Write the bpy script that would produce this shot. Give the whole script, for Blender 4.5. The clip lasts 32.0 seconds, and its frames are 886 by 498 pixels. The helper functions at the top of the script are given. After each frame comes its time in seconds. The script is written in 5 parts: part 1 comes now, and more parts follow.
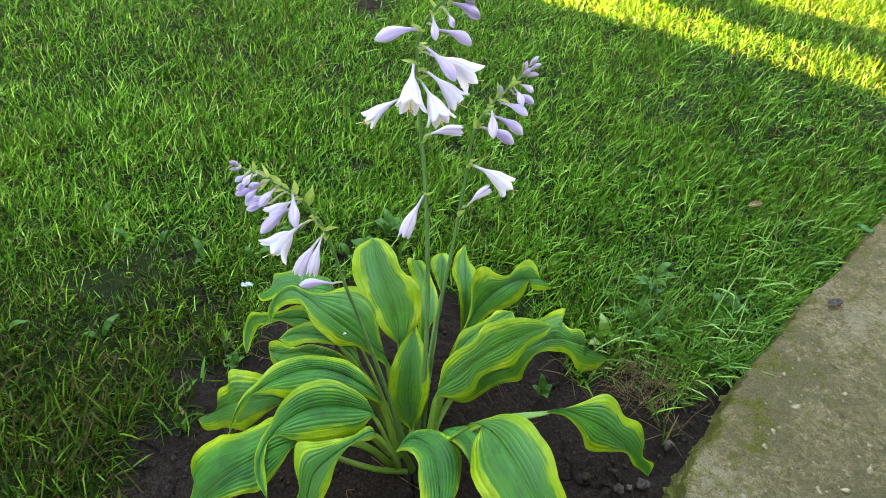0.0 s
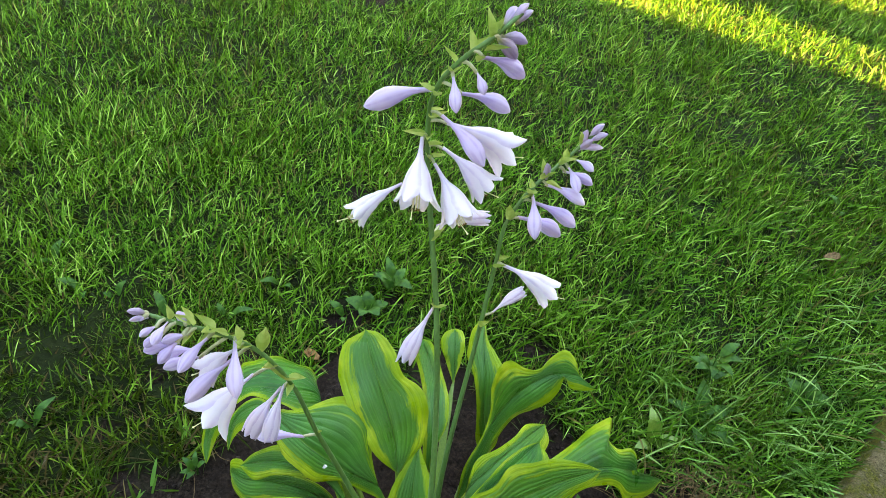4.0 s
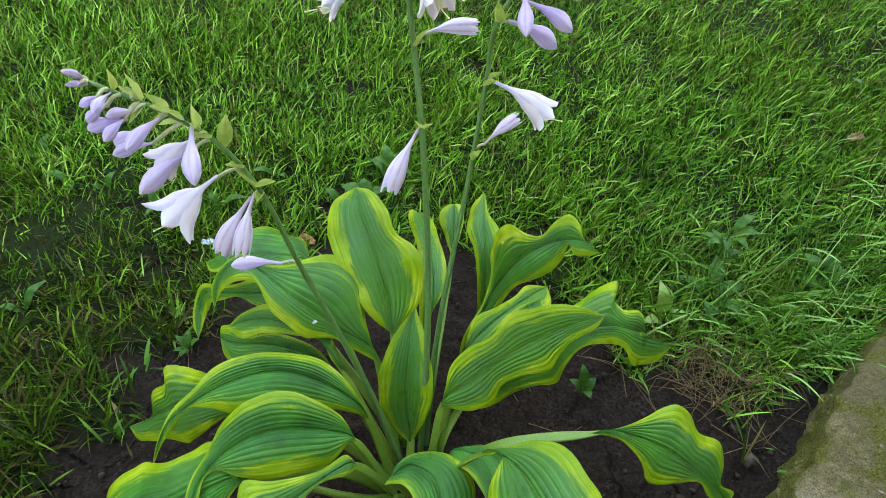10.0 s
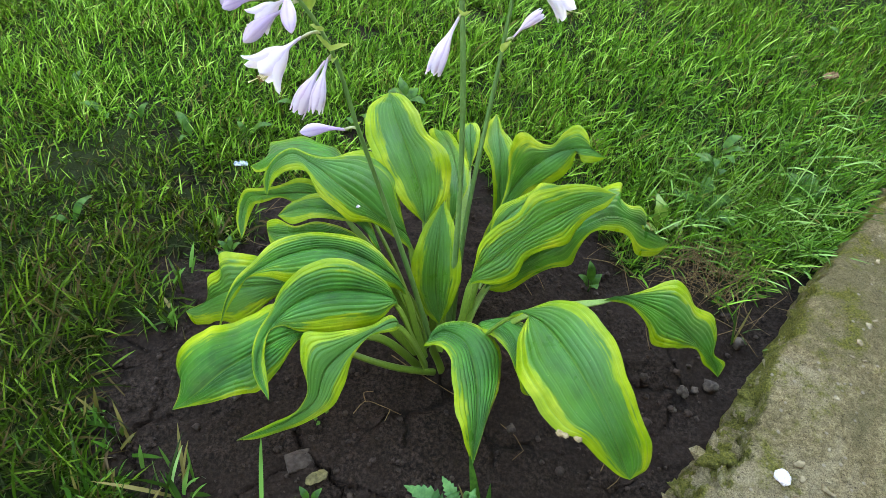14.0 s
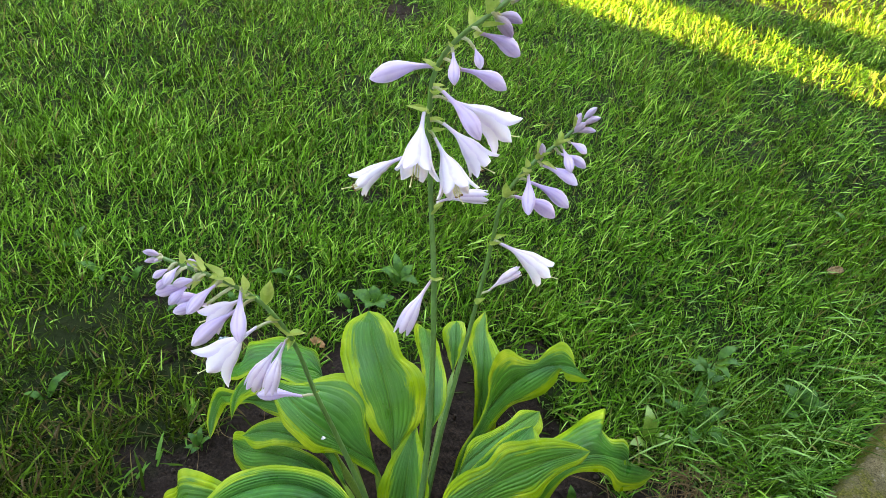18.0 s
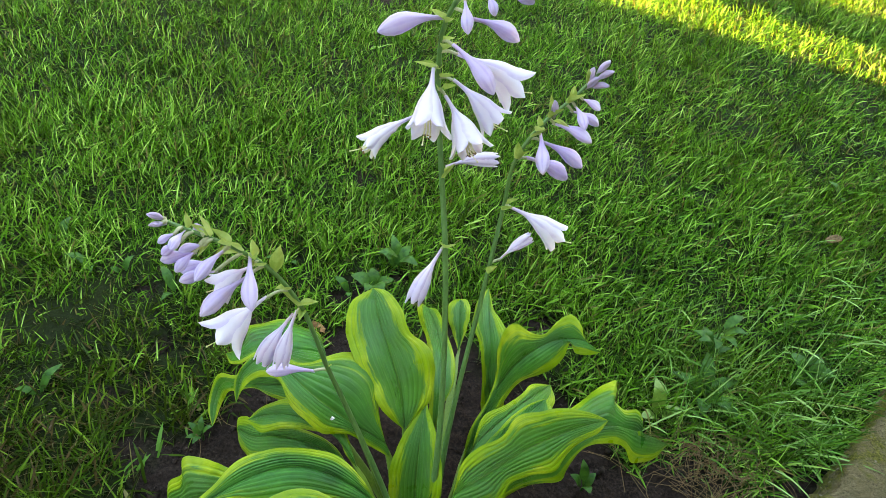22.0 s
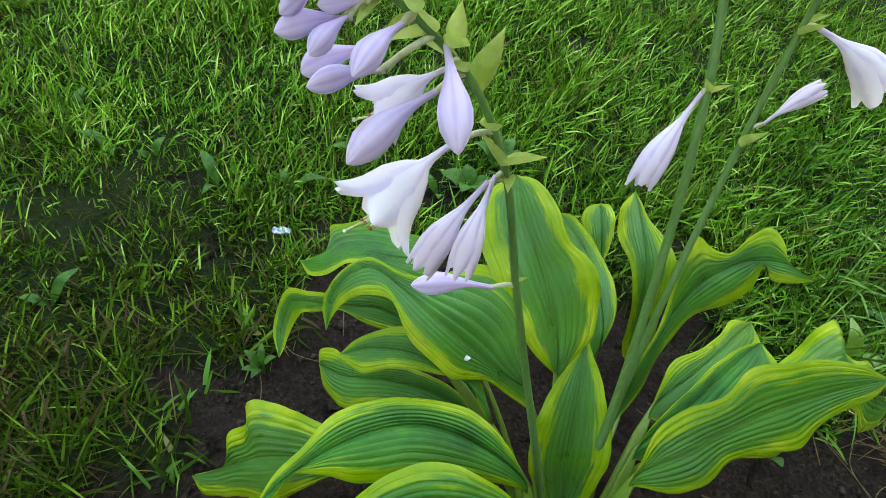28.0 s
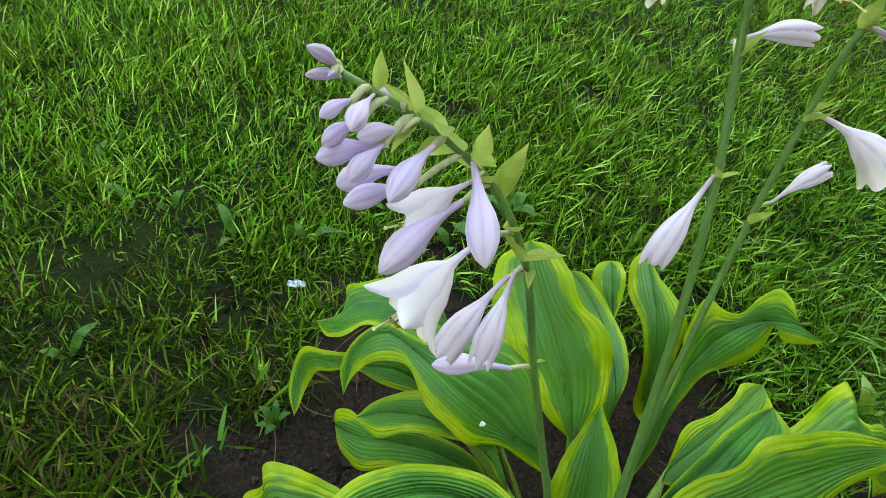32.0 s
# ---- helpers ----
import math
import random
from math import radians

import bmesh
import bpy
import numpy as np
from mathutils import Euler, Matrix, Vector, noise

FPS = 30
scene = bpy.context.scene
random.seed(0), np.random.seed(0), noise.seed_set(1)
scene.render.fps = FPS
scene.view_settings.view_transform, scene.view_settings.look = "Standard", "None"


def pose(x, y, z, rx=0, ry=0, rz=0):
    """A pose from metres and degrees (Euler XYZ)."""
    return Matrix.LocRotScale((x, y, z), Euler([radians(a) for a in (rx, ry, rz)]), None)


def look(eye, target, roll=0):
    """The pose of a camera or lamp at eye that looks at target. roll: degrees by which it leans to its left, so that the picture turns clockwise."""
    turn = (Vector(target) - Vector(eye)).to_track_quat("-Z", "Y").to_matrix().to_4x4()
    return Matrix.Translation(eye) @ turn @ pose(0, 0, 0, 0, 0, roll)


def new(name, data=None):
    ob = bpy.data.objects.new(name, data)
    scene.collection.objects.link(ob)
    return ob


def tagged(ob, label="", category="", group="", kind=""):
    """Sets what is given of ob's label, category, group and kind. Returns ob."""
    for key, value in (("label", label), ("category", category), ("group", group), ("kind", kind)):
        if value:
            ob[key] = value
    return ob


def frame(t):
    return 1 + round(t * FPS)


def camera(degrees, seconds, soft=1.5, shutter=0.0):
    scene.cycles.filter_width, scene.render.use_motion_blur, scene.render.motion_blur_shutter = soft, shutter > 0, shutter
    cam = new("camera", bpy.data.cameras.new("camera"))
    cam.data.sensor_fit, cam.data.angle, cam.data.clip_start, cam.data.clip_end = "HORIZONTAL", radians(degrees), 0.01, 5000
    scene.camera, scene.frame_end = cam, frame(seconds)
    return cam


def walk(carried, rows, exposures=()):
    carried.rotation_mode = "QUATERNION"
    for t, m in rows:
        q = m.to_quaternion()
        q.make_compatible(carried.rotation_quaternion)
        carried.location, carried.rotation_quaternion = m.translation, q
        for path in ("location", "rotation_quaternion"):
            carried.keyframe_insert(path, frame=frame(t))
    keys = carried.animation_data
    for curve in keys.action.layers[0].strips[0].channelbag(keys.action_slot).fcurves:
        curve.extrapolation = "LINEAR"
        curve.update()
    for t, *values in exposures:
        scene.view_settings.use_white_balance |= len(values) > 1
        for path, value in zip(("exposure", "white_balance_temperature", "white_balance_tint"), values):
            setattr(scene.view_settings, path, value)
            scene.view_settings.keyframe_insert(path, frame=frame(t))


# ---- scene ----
cam = camera(69.67, 32.0, soft=0.6)
PATH = [
    (0, (-0.0062, -0.3476, 0.6576), (0.0317, 0.3828, -0.0243), 4.80),
    (0.5, (-0.0081, -0.3389, 0.6637), (0.0267, 0.3999, -0.0093), 4.37),
    (1, (-0.0117, -0.3215, 0.6620), (0.0299, 0.4086, -0.0201), 4.68),
    (1.5, (-0.0140, -0.2924, 0.6596), (0.0294, 0.4295, -0.0311), 4.76),
    (2, (-0.0188, -0.2644, 0.6572), (0.0318, 0.4567, -0.0337), 5.61),
    (2.5, (-0.0205, -0.2407, 0.6571), (0.0230, 0.4793, -0.0355), 5.29),
    (3, (-0.0174, -0.2155, 0.6511), (0.0147, 0.5017, -0.0450), 4.79),
    (3.5, (-0.0141, -0.1849, 0.6323), (0.0169, 0.5257, -0.0707), 5.41),
    (5.5, (0.0055, -0.0945, 0.6024), (-0.0065, 0.5921, -0.1245), 3.84),
    (6, (0.0110, -0.0891, 0.5975), (-0.0031, 0.5889, -0.1375), 3.79),
    (6.5, (0.0192, -0.0855, 0.6009), (0.0047, 0.5981, -0.1287), 3.99),
    (7, (0.0250, -0.0945, 0.6118), (0.0155, 0.6010, -0.1067), 3.15),
    (7.5, (0.0337, -0.1034, 0.6018), (0.0076, 0.5922, -0.1162), 1.72),
    (8, (0.0336, -0.1111, 0.5876), (0.0145, 0.5844, -0.1307), 2.10),
    (8.5, (0.0307, -0.1217, 0.5694), (0.0078, 0.5645, -0.1576), 2.03),
    (9, (0.0275, -0.1416, 0.5549), (0.0117, 0.5234, -0.1917), 3.30),
    (9.5, (0.0228, -0.1691, 0.5456), (0.0128, 0.4919, -0.2047), 1.81),
    (10, (0.0124, -0.1933, 0.5392), (0.0173, 0.4588, -0.2189), 3.12),
    (10.5, (0.0075, -0.2229, 0.5379), (0.0266, 0.4290, -0.2202), 3.74),
    (11, (0.0024, -0.2519, 0.5400), (0.0372, 0.3999, -0.2176), 5.12),
    (11.5, (-0.0013, -0.2745, 0.5388), (0.0294, 0.3752, -0.2208), 4.40),
    (12, (-0.0058, -0.2918, 0.5323), (0.0305, 0.3437, -0.2390), 4.96),
    (12.5, (-0.0192, -0.2986, 0.5155), (0.0377, 0.3113, -0.2749), 5.79),
    (13, (-0.0264, -0.2984, 0.5124), (0.0270, 0.3200, -0.2717), 4.74),
    (13.5, (-0.0279, -0.2983, 0.5185), (0.0204, 0.3346, -0.2542), 4.64),
    (15.5, (-0.0021, -0.2854, 0.5629), (-0.0240, 0.3825, -0.1811), 3.69),
    (16, (0.0003, -0.2755, 0.5703), (-0.0256, 0.4143, -0.1532), 3.20),
    (16.5, (0.0049, -0.2593, 0.5835), (-0.0081, 0.4434, -0.1280), 3.93),
    (17, (-0.0011, -0.2318, 0.5899), (-0.0141, 0.4730, -0.1194), 4.54),
    (17.5, (-0.0001, -0.2119, 0.5949), (-0.0148, 0.4978, -0.1094), 4.54),
    (18, (0.0037, -0.1923, 0.6108), (-0.0004, 0.5376, -0.0728), 5.94),
    (18.5, (0.0066, -0.1880, 0.6184), (0.0064, 0.5516, -0.0547), 6.19),
    (19, (0.0089, -0.1866, 0.6190), (0.0144, 0.5569, -0.0497), 5.64),
    (19.5, (0.0113, -0.1882, 0.6198), (0.0198, 0.5553, -0.0489), 5.75),
    (20, (0.0113, -0.1892, 0.6213), (0.0145, 0.5575, -0.0438), 5.82),
    (20.5, (0.0100, -0.1887, 0.6223), (0.0142, 0.5590, -0.0418), 5.60),
    (21, (0.0062, -0.1915, 0.6220), (0.0120, 0.5558, -0.0425), 5.80),
    (21.5, (0.0007, -0.1921, 0.6188), (0.0167, 0.5561, -0.0444), 5.75),
    (22, (-0.0121, -0.1956, 0.5853), (0.0081, 0.5303, -0.1022), 5.43),
    (22.5, (-0.0229, -0.1972, 0.5444), (0.0128, 0.4911, -0.1802), 5.82),
    (23, (-0.0386, -0.1913, 0.4954), (0.0077, 0.4477, -0.2724), 5.99),
    (23.5, (-0.0502, -0.1790, 0.4580), (0.0047, 0.4191, -0.3415), 6.54),
    (24, (-0.0593, -0.1618, 0.4282), (-0.0229, 0.3921, -0.4037), 5.75),
    (24.5, (-0.0624, -0.1518, 0.4140), (-0.0173, 0.3852, -0.4284), 6.75),
    (26.5, (-0.0856, -0.1375, 0.4242), (-0.0442, 0.4215, -0.4039), 7.22),
    (27, (-0.0955, -0.1210, 0.4292), (-0.0693, 0.4684, -0.3782), 7.49),
    (27.5, (-0.0975, -0.1127, 0.4326), (-0.0827, 0.5091, -0.3504), 7.10),
    (28, (-0.1015, -0.1039, 0.4385), (-0.0928, 0.5390, -0.3274), 7.02),
    (28.5, (-0.1053, -0.1024, 0.4414), (-0.1005, 0.5444, -0.3212), 7.13),
    (29, (-0.1053, -0.0989, 0.4473), (-0.0957, 0.5613, -0.3038), 7.47),
    (29.5, (-0.1054, -0.0948, 0.4468), (-0.0930, 0.5702, -0.2998), 7.75),
    (30, (-0.1059, -0.0962, 0.4535), (-0.0957, 0.5775, -0.2854), 7.24),
    (30.5, (-0.1082, -0.0958, 0.4555), (-0.1117, 0.5814, -0.2804), 6.47),
    (31, (-0.1093, -0.0936, 0.4568), (-0.1197, 0.5893, -0.2737), 6.00),
    (31.5, (-0.1089, -0.0945, 0.4568), (-0.1194, 0.5853, -0.2765), 5.89),
    (32, (-0.1092, -0.0957, 0.4573), (-0.1157, 0.5841, -0.2761), 6.26),
]
EXPOSURES = [(0.0, 4.32, 9000, 15), (3.0, 4.21, 9000, 15), (6.0, 3.96, 9000, 16), (9.0, 4.04, 9100, 14), (13.0, 4.53, 9000, 18), (16.0, 4.43, 9000, 19), (19.0, 4.14, 9200, 20), (22.0, 4.11, 9000, 14), (24.0, 4.28, 9000, 14), (27.0, 4.30, 9100, 16), (28.0, 4.03, 9500, 10), (30.0, 4.00, 10000, 9), (32.0, 4.03, 11200, 4)]
walk(cam, [(t, look(eye, target, roll)) for t, eye, target, roll in PATH], EXPOSURES)

# ---- light ----
SUN_DIR = Vector((0.86, -0.51, 0.37)).normalized()   # towards the low sun, behind the added hedge
world = bpy.data.worlds.new("sky")
scene.world = world
world.use_nodes = True
wn = world.node_tree
wn.nodes.clear()
sky = wn.nodes.new("ShaderNodeTexSky")
sky.sky_type = "NISHITA"
sky.sun_disc = False
sky.sun_elevation = math.asin(SUN_DIR.z)
sky.sun_rotation = math.atan2(SUN_DIR.x, SUN_DIR.y)
sky.air_density, sky.dust_density, sky.ozone_density = 1.0, 1.6, 1.0
bgn = wn.nodes.new("ShaderNodeBackground")
bgn.inputs["Strength"].default_value = 0.15
won = wn.nodes.new("ShaderNodeOutputWorld")
wn.links.new(sky.outputs[0], bgn.inputs[0])
wn.links.new(bgn.outputs[0], won.inputs[0])
sun = new("sun", bpy.data.lights.new("sun", "SUN"))
sun.data.energy, sun.data.angle, sun.data.color = 5.0, radians(0.6), (1.0, 0.66, 0.26)
sun.matrix_world = look(SUN_DIR * 5, (0, 0, 0))

# ---- materials ----
def mat(name, rough=0.6, metal=0.0):
    m = bpy.data.materials.new(name)
    m.use_nodes = True
    nt = m.node_tree
    b = nt.nodes["Principled BSDF"]
    b.inputs["Roughness"].default_value = rough
    b.inputs["Metallic"].default_value = metal
    return m, nt, b


def node(nt, kind, **sets):
    n = nt.nodes.new(kind)
    for k, v in sets.items():
        n.inputs[k.replace("_", " ")].default_value = v
    return n


def link(nt, a, b):
    nt.links.new(a, b)


def noise_node(nt, scale, detail=4.0, rough=0.55, coords=None, dist=0.0):
    n = node(nt, "ShaderNodeTexNoise", Scale=scale, Detail=detail, Roughness=rough, Distortion=dist)
    if coords is None:
        g = nt.nodes.new("ShaderNodeNewGeometry")
        coords = g.outputs["Position"]
    link(nt, coords, n.inputs["Vector"])
    return n.outputs["Fac"]


def ramp(nt, fac, stops):
    r = nt.nodes.new("ShaderNodeValToRGB")
    e = r.color_ramp.elements
    while len(e) < len(stops):
        e.new(0.5)
    for el, (p, c) in zip(e, stops):
        el.position = p
        el.color = (*c, 1) if len(c) == 3 else c
    link(nt, fac, r.inputs[0])
    return r.outputs[0]


def mix(nt, fac, a, b, kind="MIX"):
    m = nt.nodes.new("ShaderNodeMix")
    m.data_type, m.blend_type = "RGBA", kind
    for sock, v in ((m.inputs[0], fac), (m.inputs[6], a), (m.inputs[7], b)):
        if isinstance(v, (int, float)):
            sock.default_value = v
        elif isinstance(v, tuple):
            sock.default_value = (*v, 1)
        else:
            link(nt, v, sock)
    return m.outputs[2]


def mth(nt, op, a, b=0.0, c=0.0):
    m = nt.nodes.new("ShaderNodeMath")
    m.operation = op
    for s, v in zip(m.inputs, (a, b, c)):
        if isinstance(v, (int, float)):
            s.default_value = v
        else:
            link(nt, v, s)
    return m.outputs[0]


def bump(nt, b, height, strength=0.3, dist=0.002):
    n = node(nt, "ShaderNodeBump", Strength=strength, Distance=dist)
    link(nt, height, n.inputs["Height"])
    link(nt, n.outputs[0], b.inputs["Normal"])


def thin(nt, b, colour, amount):
    """Lets light through a thin sheet."""
    t = nt.nodes.new("ShaderNodeBsdfTranslucent")
    if isinstance(colour, tuple):
        t.inputs[0].default_value = (*colour, 1)
    else:
        link(nt, colour, t.inputs[0])
    mx = nt.nodes.new("ShaderNodeMixShader")
    mx.inputs[0].default_value = amount
    link(nt, b.outputs[0], mx.inputs[1])
    link(nt, t.outputs[0], mx.inputs[2])
    link(nt, mx.outputs[0], nt.nodes["Material Output"].inputs[0])


def uv_xy(nt):
    u = nt.nodes.new("ShaderNodeUVMap")
    u.uv_map = "UVMap"
    s = nt.nodes.new("ShaderNodeSeparateXYZ")
    link(nt, u.outputs[0], s.inputs[0])
    return s.outputs[0], s.outputs[1]


def random_of(nt):
    return nt.nodes.new("ShaderNodeObjectInfo").outputs["Random"]


def island(nt):
    return nt.nodes.new("ShaderNodeNewGeometry").outputs["Random Per Island"]


def leaf_material():
    m, nt, b = mat("hosta_leaf", 0.42)
    u, v = uv_xy(nt)                       # u: -1 to 1 across, stored 0 to 1; v: base to tip
    au = mth(nt, "ABSOLUTE", mth(nt, "MULTIPLY_ADD", u, 2.0, -1.0))
    cv = nt.nodes.new("ShaderNodeCombineXYZ")
    link(nt, mth(nt, "MULTIPLY", u, 22.0), cv.inputs[0])
    link(nt, mth(nt, "MULTIPLY", v, 6.0), cv.inputs[1])
    link(nt, mth(nt, "MULTIPLY", random_of(nt), 40.0), cv.inputs[2])
    streak = noise_node(nt, 1.0, 3.0, 0.6, cv.outputs[0])
    tip = mth(nt, "POWER", v, 6.0)
    wide = noise_node(nt, 22.0, 2.0)
    edge = mth(nt, "ADD", au, mth(nt, "MULTIPLY_ADD", streak, 0.80, -0.40))
    edge = mth(nt, "ADD", edge, mth(nt, "MULTIPLY_ADD", wide, 0.55, -0.275))
    edge = mth(nt, "ADD", edge, mth(nt, "MULTIPLY", tip, 0.22))
    edge = mth(nt, "ADD", edge, mth(nt, "MULTIPLY_ADD", random_of(nt), 0.24, -0.11))
    border = ramp(nt, edge, [(0.66, (0, 0, 0)), (0.71, (0.35, 0.35, 0.35)), (0.75, (0.80, 0.80, 0.80)), (0.84, (1, 1, 1))])
    pale = ramp(nt, edge, [(0.30, (0, 0, 0)), (0.62, (0.55, 0.55, 0.55))])
    blot = noise_node(nt, 38.0, 4.0)
    cf = nt.nodes.new("ShaderNodeCombineXYZ")
    link(nt, mth(nt, "MULTIPLY", mth(nt, "POWER", au, 0.8), 34.0), cf.inputs[0])
    link(nt, mth(nt, "MULTIPLY", v, 2.0), cf.inputs[1])
    link(nt, mth(nt, "MULTIPLY_ADD", random_of(nt), 60.0, mth(nt, "MULTIPLY", u, 2.0)), cf.inputs[2])
    lines = noise_node(nt, 1.0, 4.0, 0.6, cf.outputs[0])
    green = ramp(nt, blot, [(0.34, (0.005, 0.076, 0.012)), (0.5, (0.011, 0.130, 0.016)), (0.66, (0.030, 0.205, 0.021))])
    green = mix(nt, pale, green, (0.060, 0.215, 0.014))
    green = mix(nt, mth(nt, "MULTIPLY", random_of(nt), 0.75), green, (0.042, 0.165, 0.013))
    # pale sheen of the waxy blade, put into the colour in patches
    pale_sheen = mth(nt, "MULTIPLY", ramp(nt, noise_node(nt, 16.0, 4.0, 0.6), [(0.40, (0, 0, 0)), (0.66, (0.8,) * 3)]), mth(nt, "MULTIPLY_ADD", random_of(nt), 0.75, 0.15))
    green = mix(nt, pale_sheen, green, (0.050, 0.185, 0.062))
    gold = ramp(nt, blot, [(0.25, (0.105, 0.235, 0.006)), (0.5, (0.185, 0.320, 0.008)), (0.75, (0.340, 0.450, 0.030))])
    col = mix(nt, border, green, gold)
    col = mix(nt, 1.0, col, ramp(nt, lines, [(0.36, (0.88, 0.90, 0.90)), (0.5, (1.0, 1.0, 1.0)), (0.66, (1.25, 1.18, 1.22))]), "MULTIPLY")
    ribs = mth(nt, "ABSOLUTE", mth(nt, "SINE", mth(nt, "MULTIPLY", mth(nt, "POWER", au, 0.85), 7.0 * math.pi)))
    col = mix(nt, mth(nt, "MULTIPLY", ramp(nt, ribs, [(0.0, (0.40,) * 3), (0.35, (0, 0, 0))]), blot), col, (0.13, 0.34, 0.09))
    col = mix(nt, ramp(nt, au, [(0.008, (0.45, 0.45, 0.45)), (0.030, (0, 0, 0))]), col, (0.14, 0.30, 0.05))
    speck = noise_node(nt, 900.0, 2.0)
    col = mix(nt, ramp(nt, speck, [(0.70, (0, 0, 0)), (0.76, (0.5, 0.5, 0.5))]), col, (0.35, 0.40, 0.16))
    link(nt, col, b.inputs["Base Color"])
    rough = ramp(nt, noise_node(nt, 60.0, 3.0), [(0.3, (0.26,) * 3), (0.8, (0.42,) * 3)])
    link(nt, rough, b.inputs["Roughness"])
    b.inputs["Specular IOR Level"].default_value = 0.22
    h = mth(nt, "ADD", mth(nt, "MULTIPLY", ribs, 0.35), mth(nt, "ADD", mth(nt, "MULTIPLY", noise_node(nt, 420.0, 3.0), 0.5), mth(nt, "MULTIPLY", lines, 1.0)))
    bump(nt, b, h, 0.42, 0.0012)
    thin(nt, b, mix(nt, 0.4, col, (0.13, 0.42, 0.02)), 0.14)
    return m


def stem_material(name, low, high, rough=0.45):
    m, nt, b = mat(name, rough)
    g = nt.nodes.new("ShaderNodeNewGeometry")
    mp = nt.nodes.new("ShaderNodeMapping")
    mp.inputs["Scale"].default_value = (1.0, 1.0, 0.12)
    link(nt, g.outputs["Position"], mp.inputs[0])
    f = noise_node(nt, 700.0, 3.0, 0.6, mp.outputs[0])
    col = ramp(nt, f, [(0.3, low), (0.7, high)])
    col = mix(nt, mth(nt, "MULTIPLY", noise_node(nt, 35.0, 3.0), 0.5), col, tuple(c * 1.5 for c in high))
    link(nt, col, b.inputs["Base Color"])
    bump(nt, b, f, 0.25, 0.0008)
    return m


def petal_material(name, tube, body, mouth, vein):
    m, nt, b = mat(name, 0.5)
    u, v = uv_xy(nt)
    col = ramp(nt, v, [(0.0, tube), (0.35, body), (0.95, mouth)])
    line = mth(nt, "SINE", mth(nt, "MULTIPLY", u, 44.0))
    fade = noise_node(nt, 160.0, 3.0)
    lines = ramp(nt, mth(nt, "MULTIPLY", mth(nt, "MULTIPLY_ADD", line, 0.5, 0.5), fade), [(0.26, (0, 0, 0)), (0.56, (0.55, 0.55, 0.55))])
    col = mix(nt, lines, col, vein)
    col = mix(nt, mth(nt, "MULTIPLY", random_of(nt), 0.35), col, (0.80, 0.74, 0.90))
    link(nt, col, b.inputs["Base Color"])
    b.inputs["Sheen Weight"].default_value = 0.15
    bump(nt, b, mth(nt, "ADD", mth(nt, "MULTIPLY", line, 0.4), fade), 0.3, 0.0005)
    thin(nt, b, col, 0.38)
    return m


def grass_material(name, stops, dry=0.06, let=0.16, straw=(0.16, 0.145, 0.045)):
    m, nt, b = mat(name, 0.36)
    r = island(nt)
    col = ramp(nt, r, stops)
    patch = noise_node(nt, 3.2, 4.0, 0.6)
    col = mix(nt, ramp(nt, patch, [(0.40, (0, 0, 0)), (0.72, (0.22,) * 3)]), col, (0.150, 0.250, 0.012))
    patch2 = noise_node(nt, 9.0, 3.0, 0.6)
    col = mix(nt, ramp(nt, patch2, [(0.28, (0.5,) * 3), (0.48, (0, 0, 0))]), col, (0.018, 0.095, 0.008))
    wh = nt.nodes.new("ShaderNodeTexWhiteNoise")
    wh.noise_dimensions = "1D"
    link(nt, mth(nt, "MULTIPLY", r, 531.7), wh.inputs["W"])
    col = mix(nt, mth(nt, "LESS_THAN", wh.outputs["Value"], dry), col, straw)
    link(nt, col, b.inputs["Base Color"])
    b.inputs["Specular IOR Level"].default_value = 0.14
    thin(nt, b, mix(nt, 0.35, col, (0.26, 0.42, 0.02)), let)
    return m


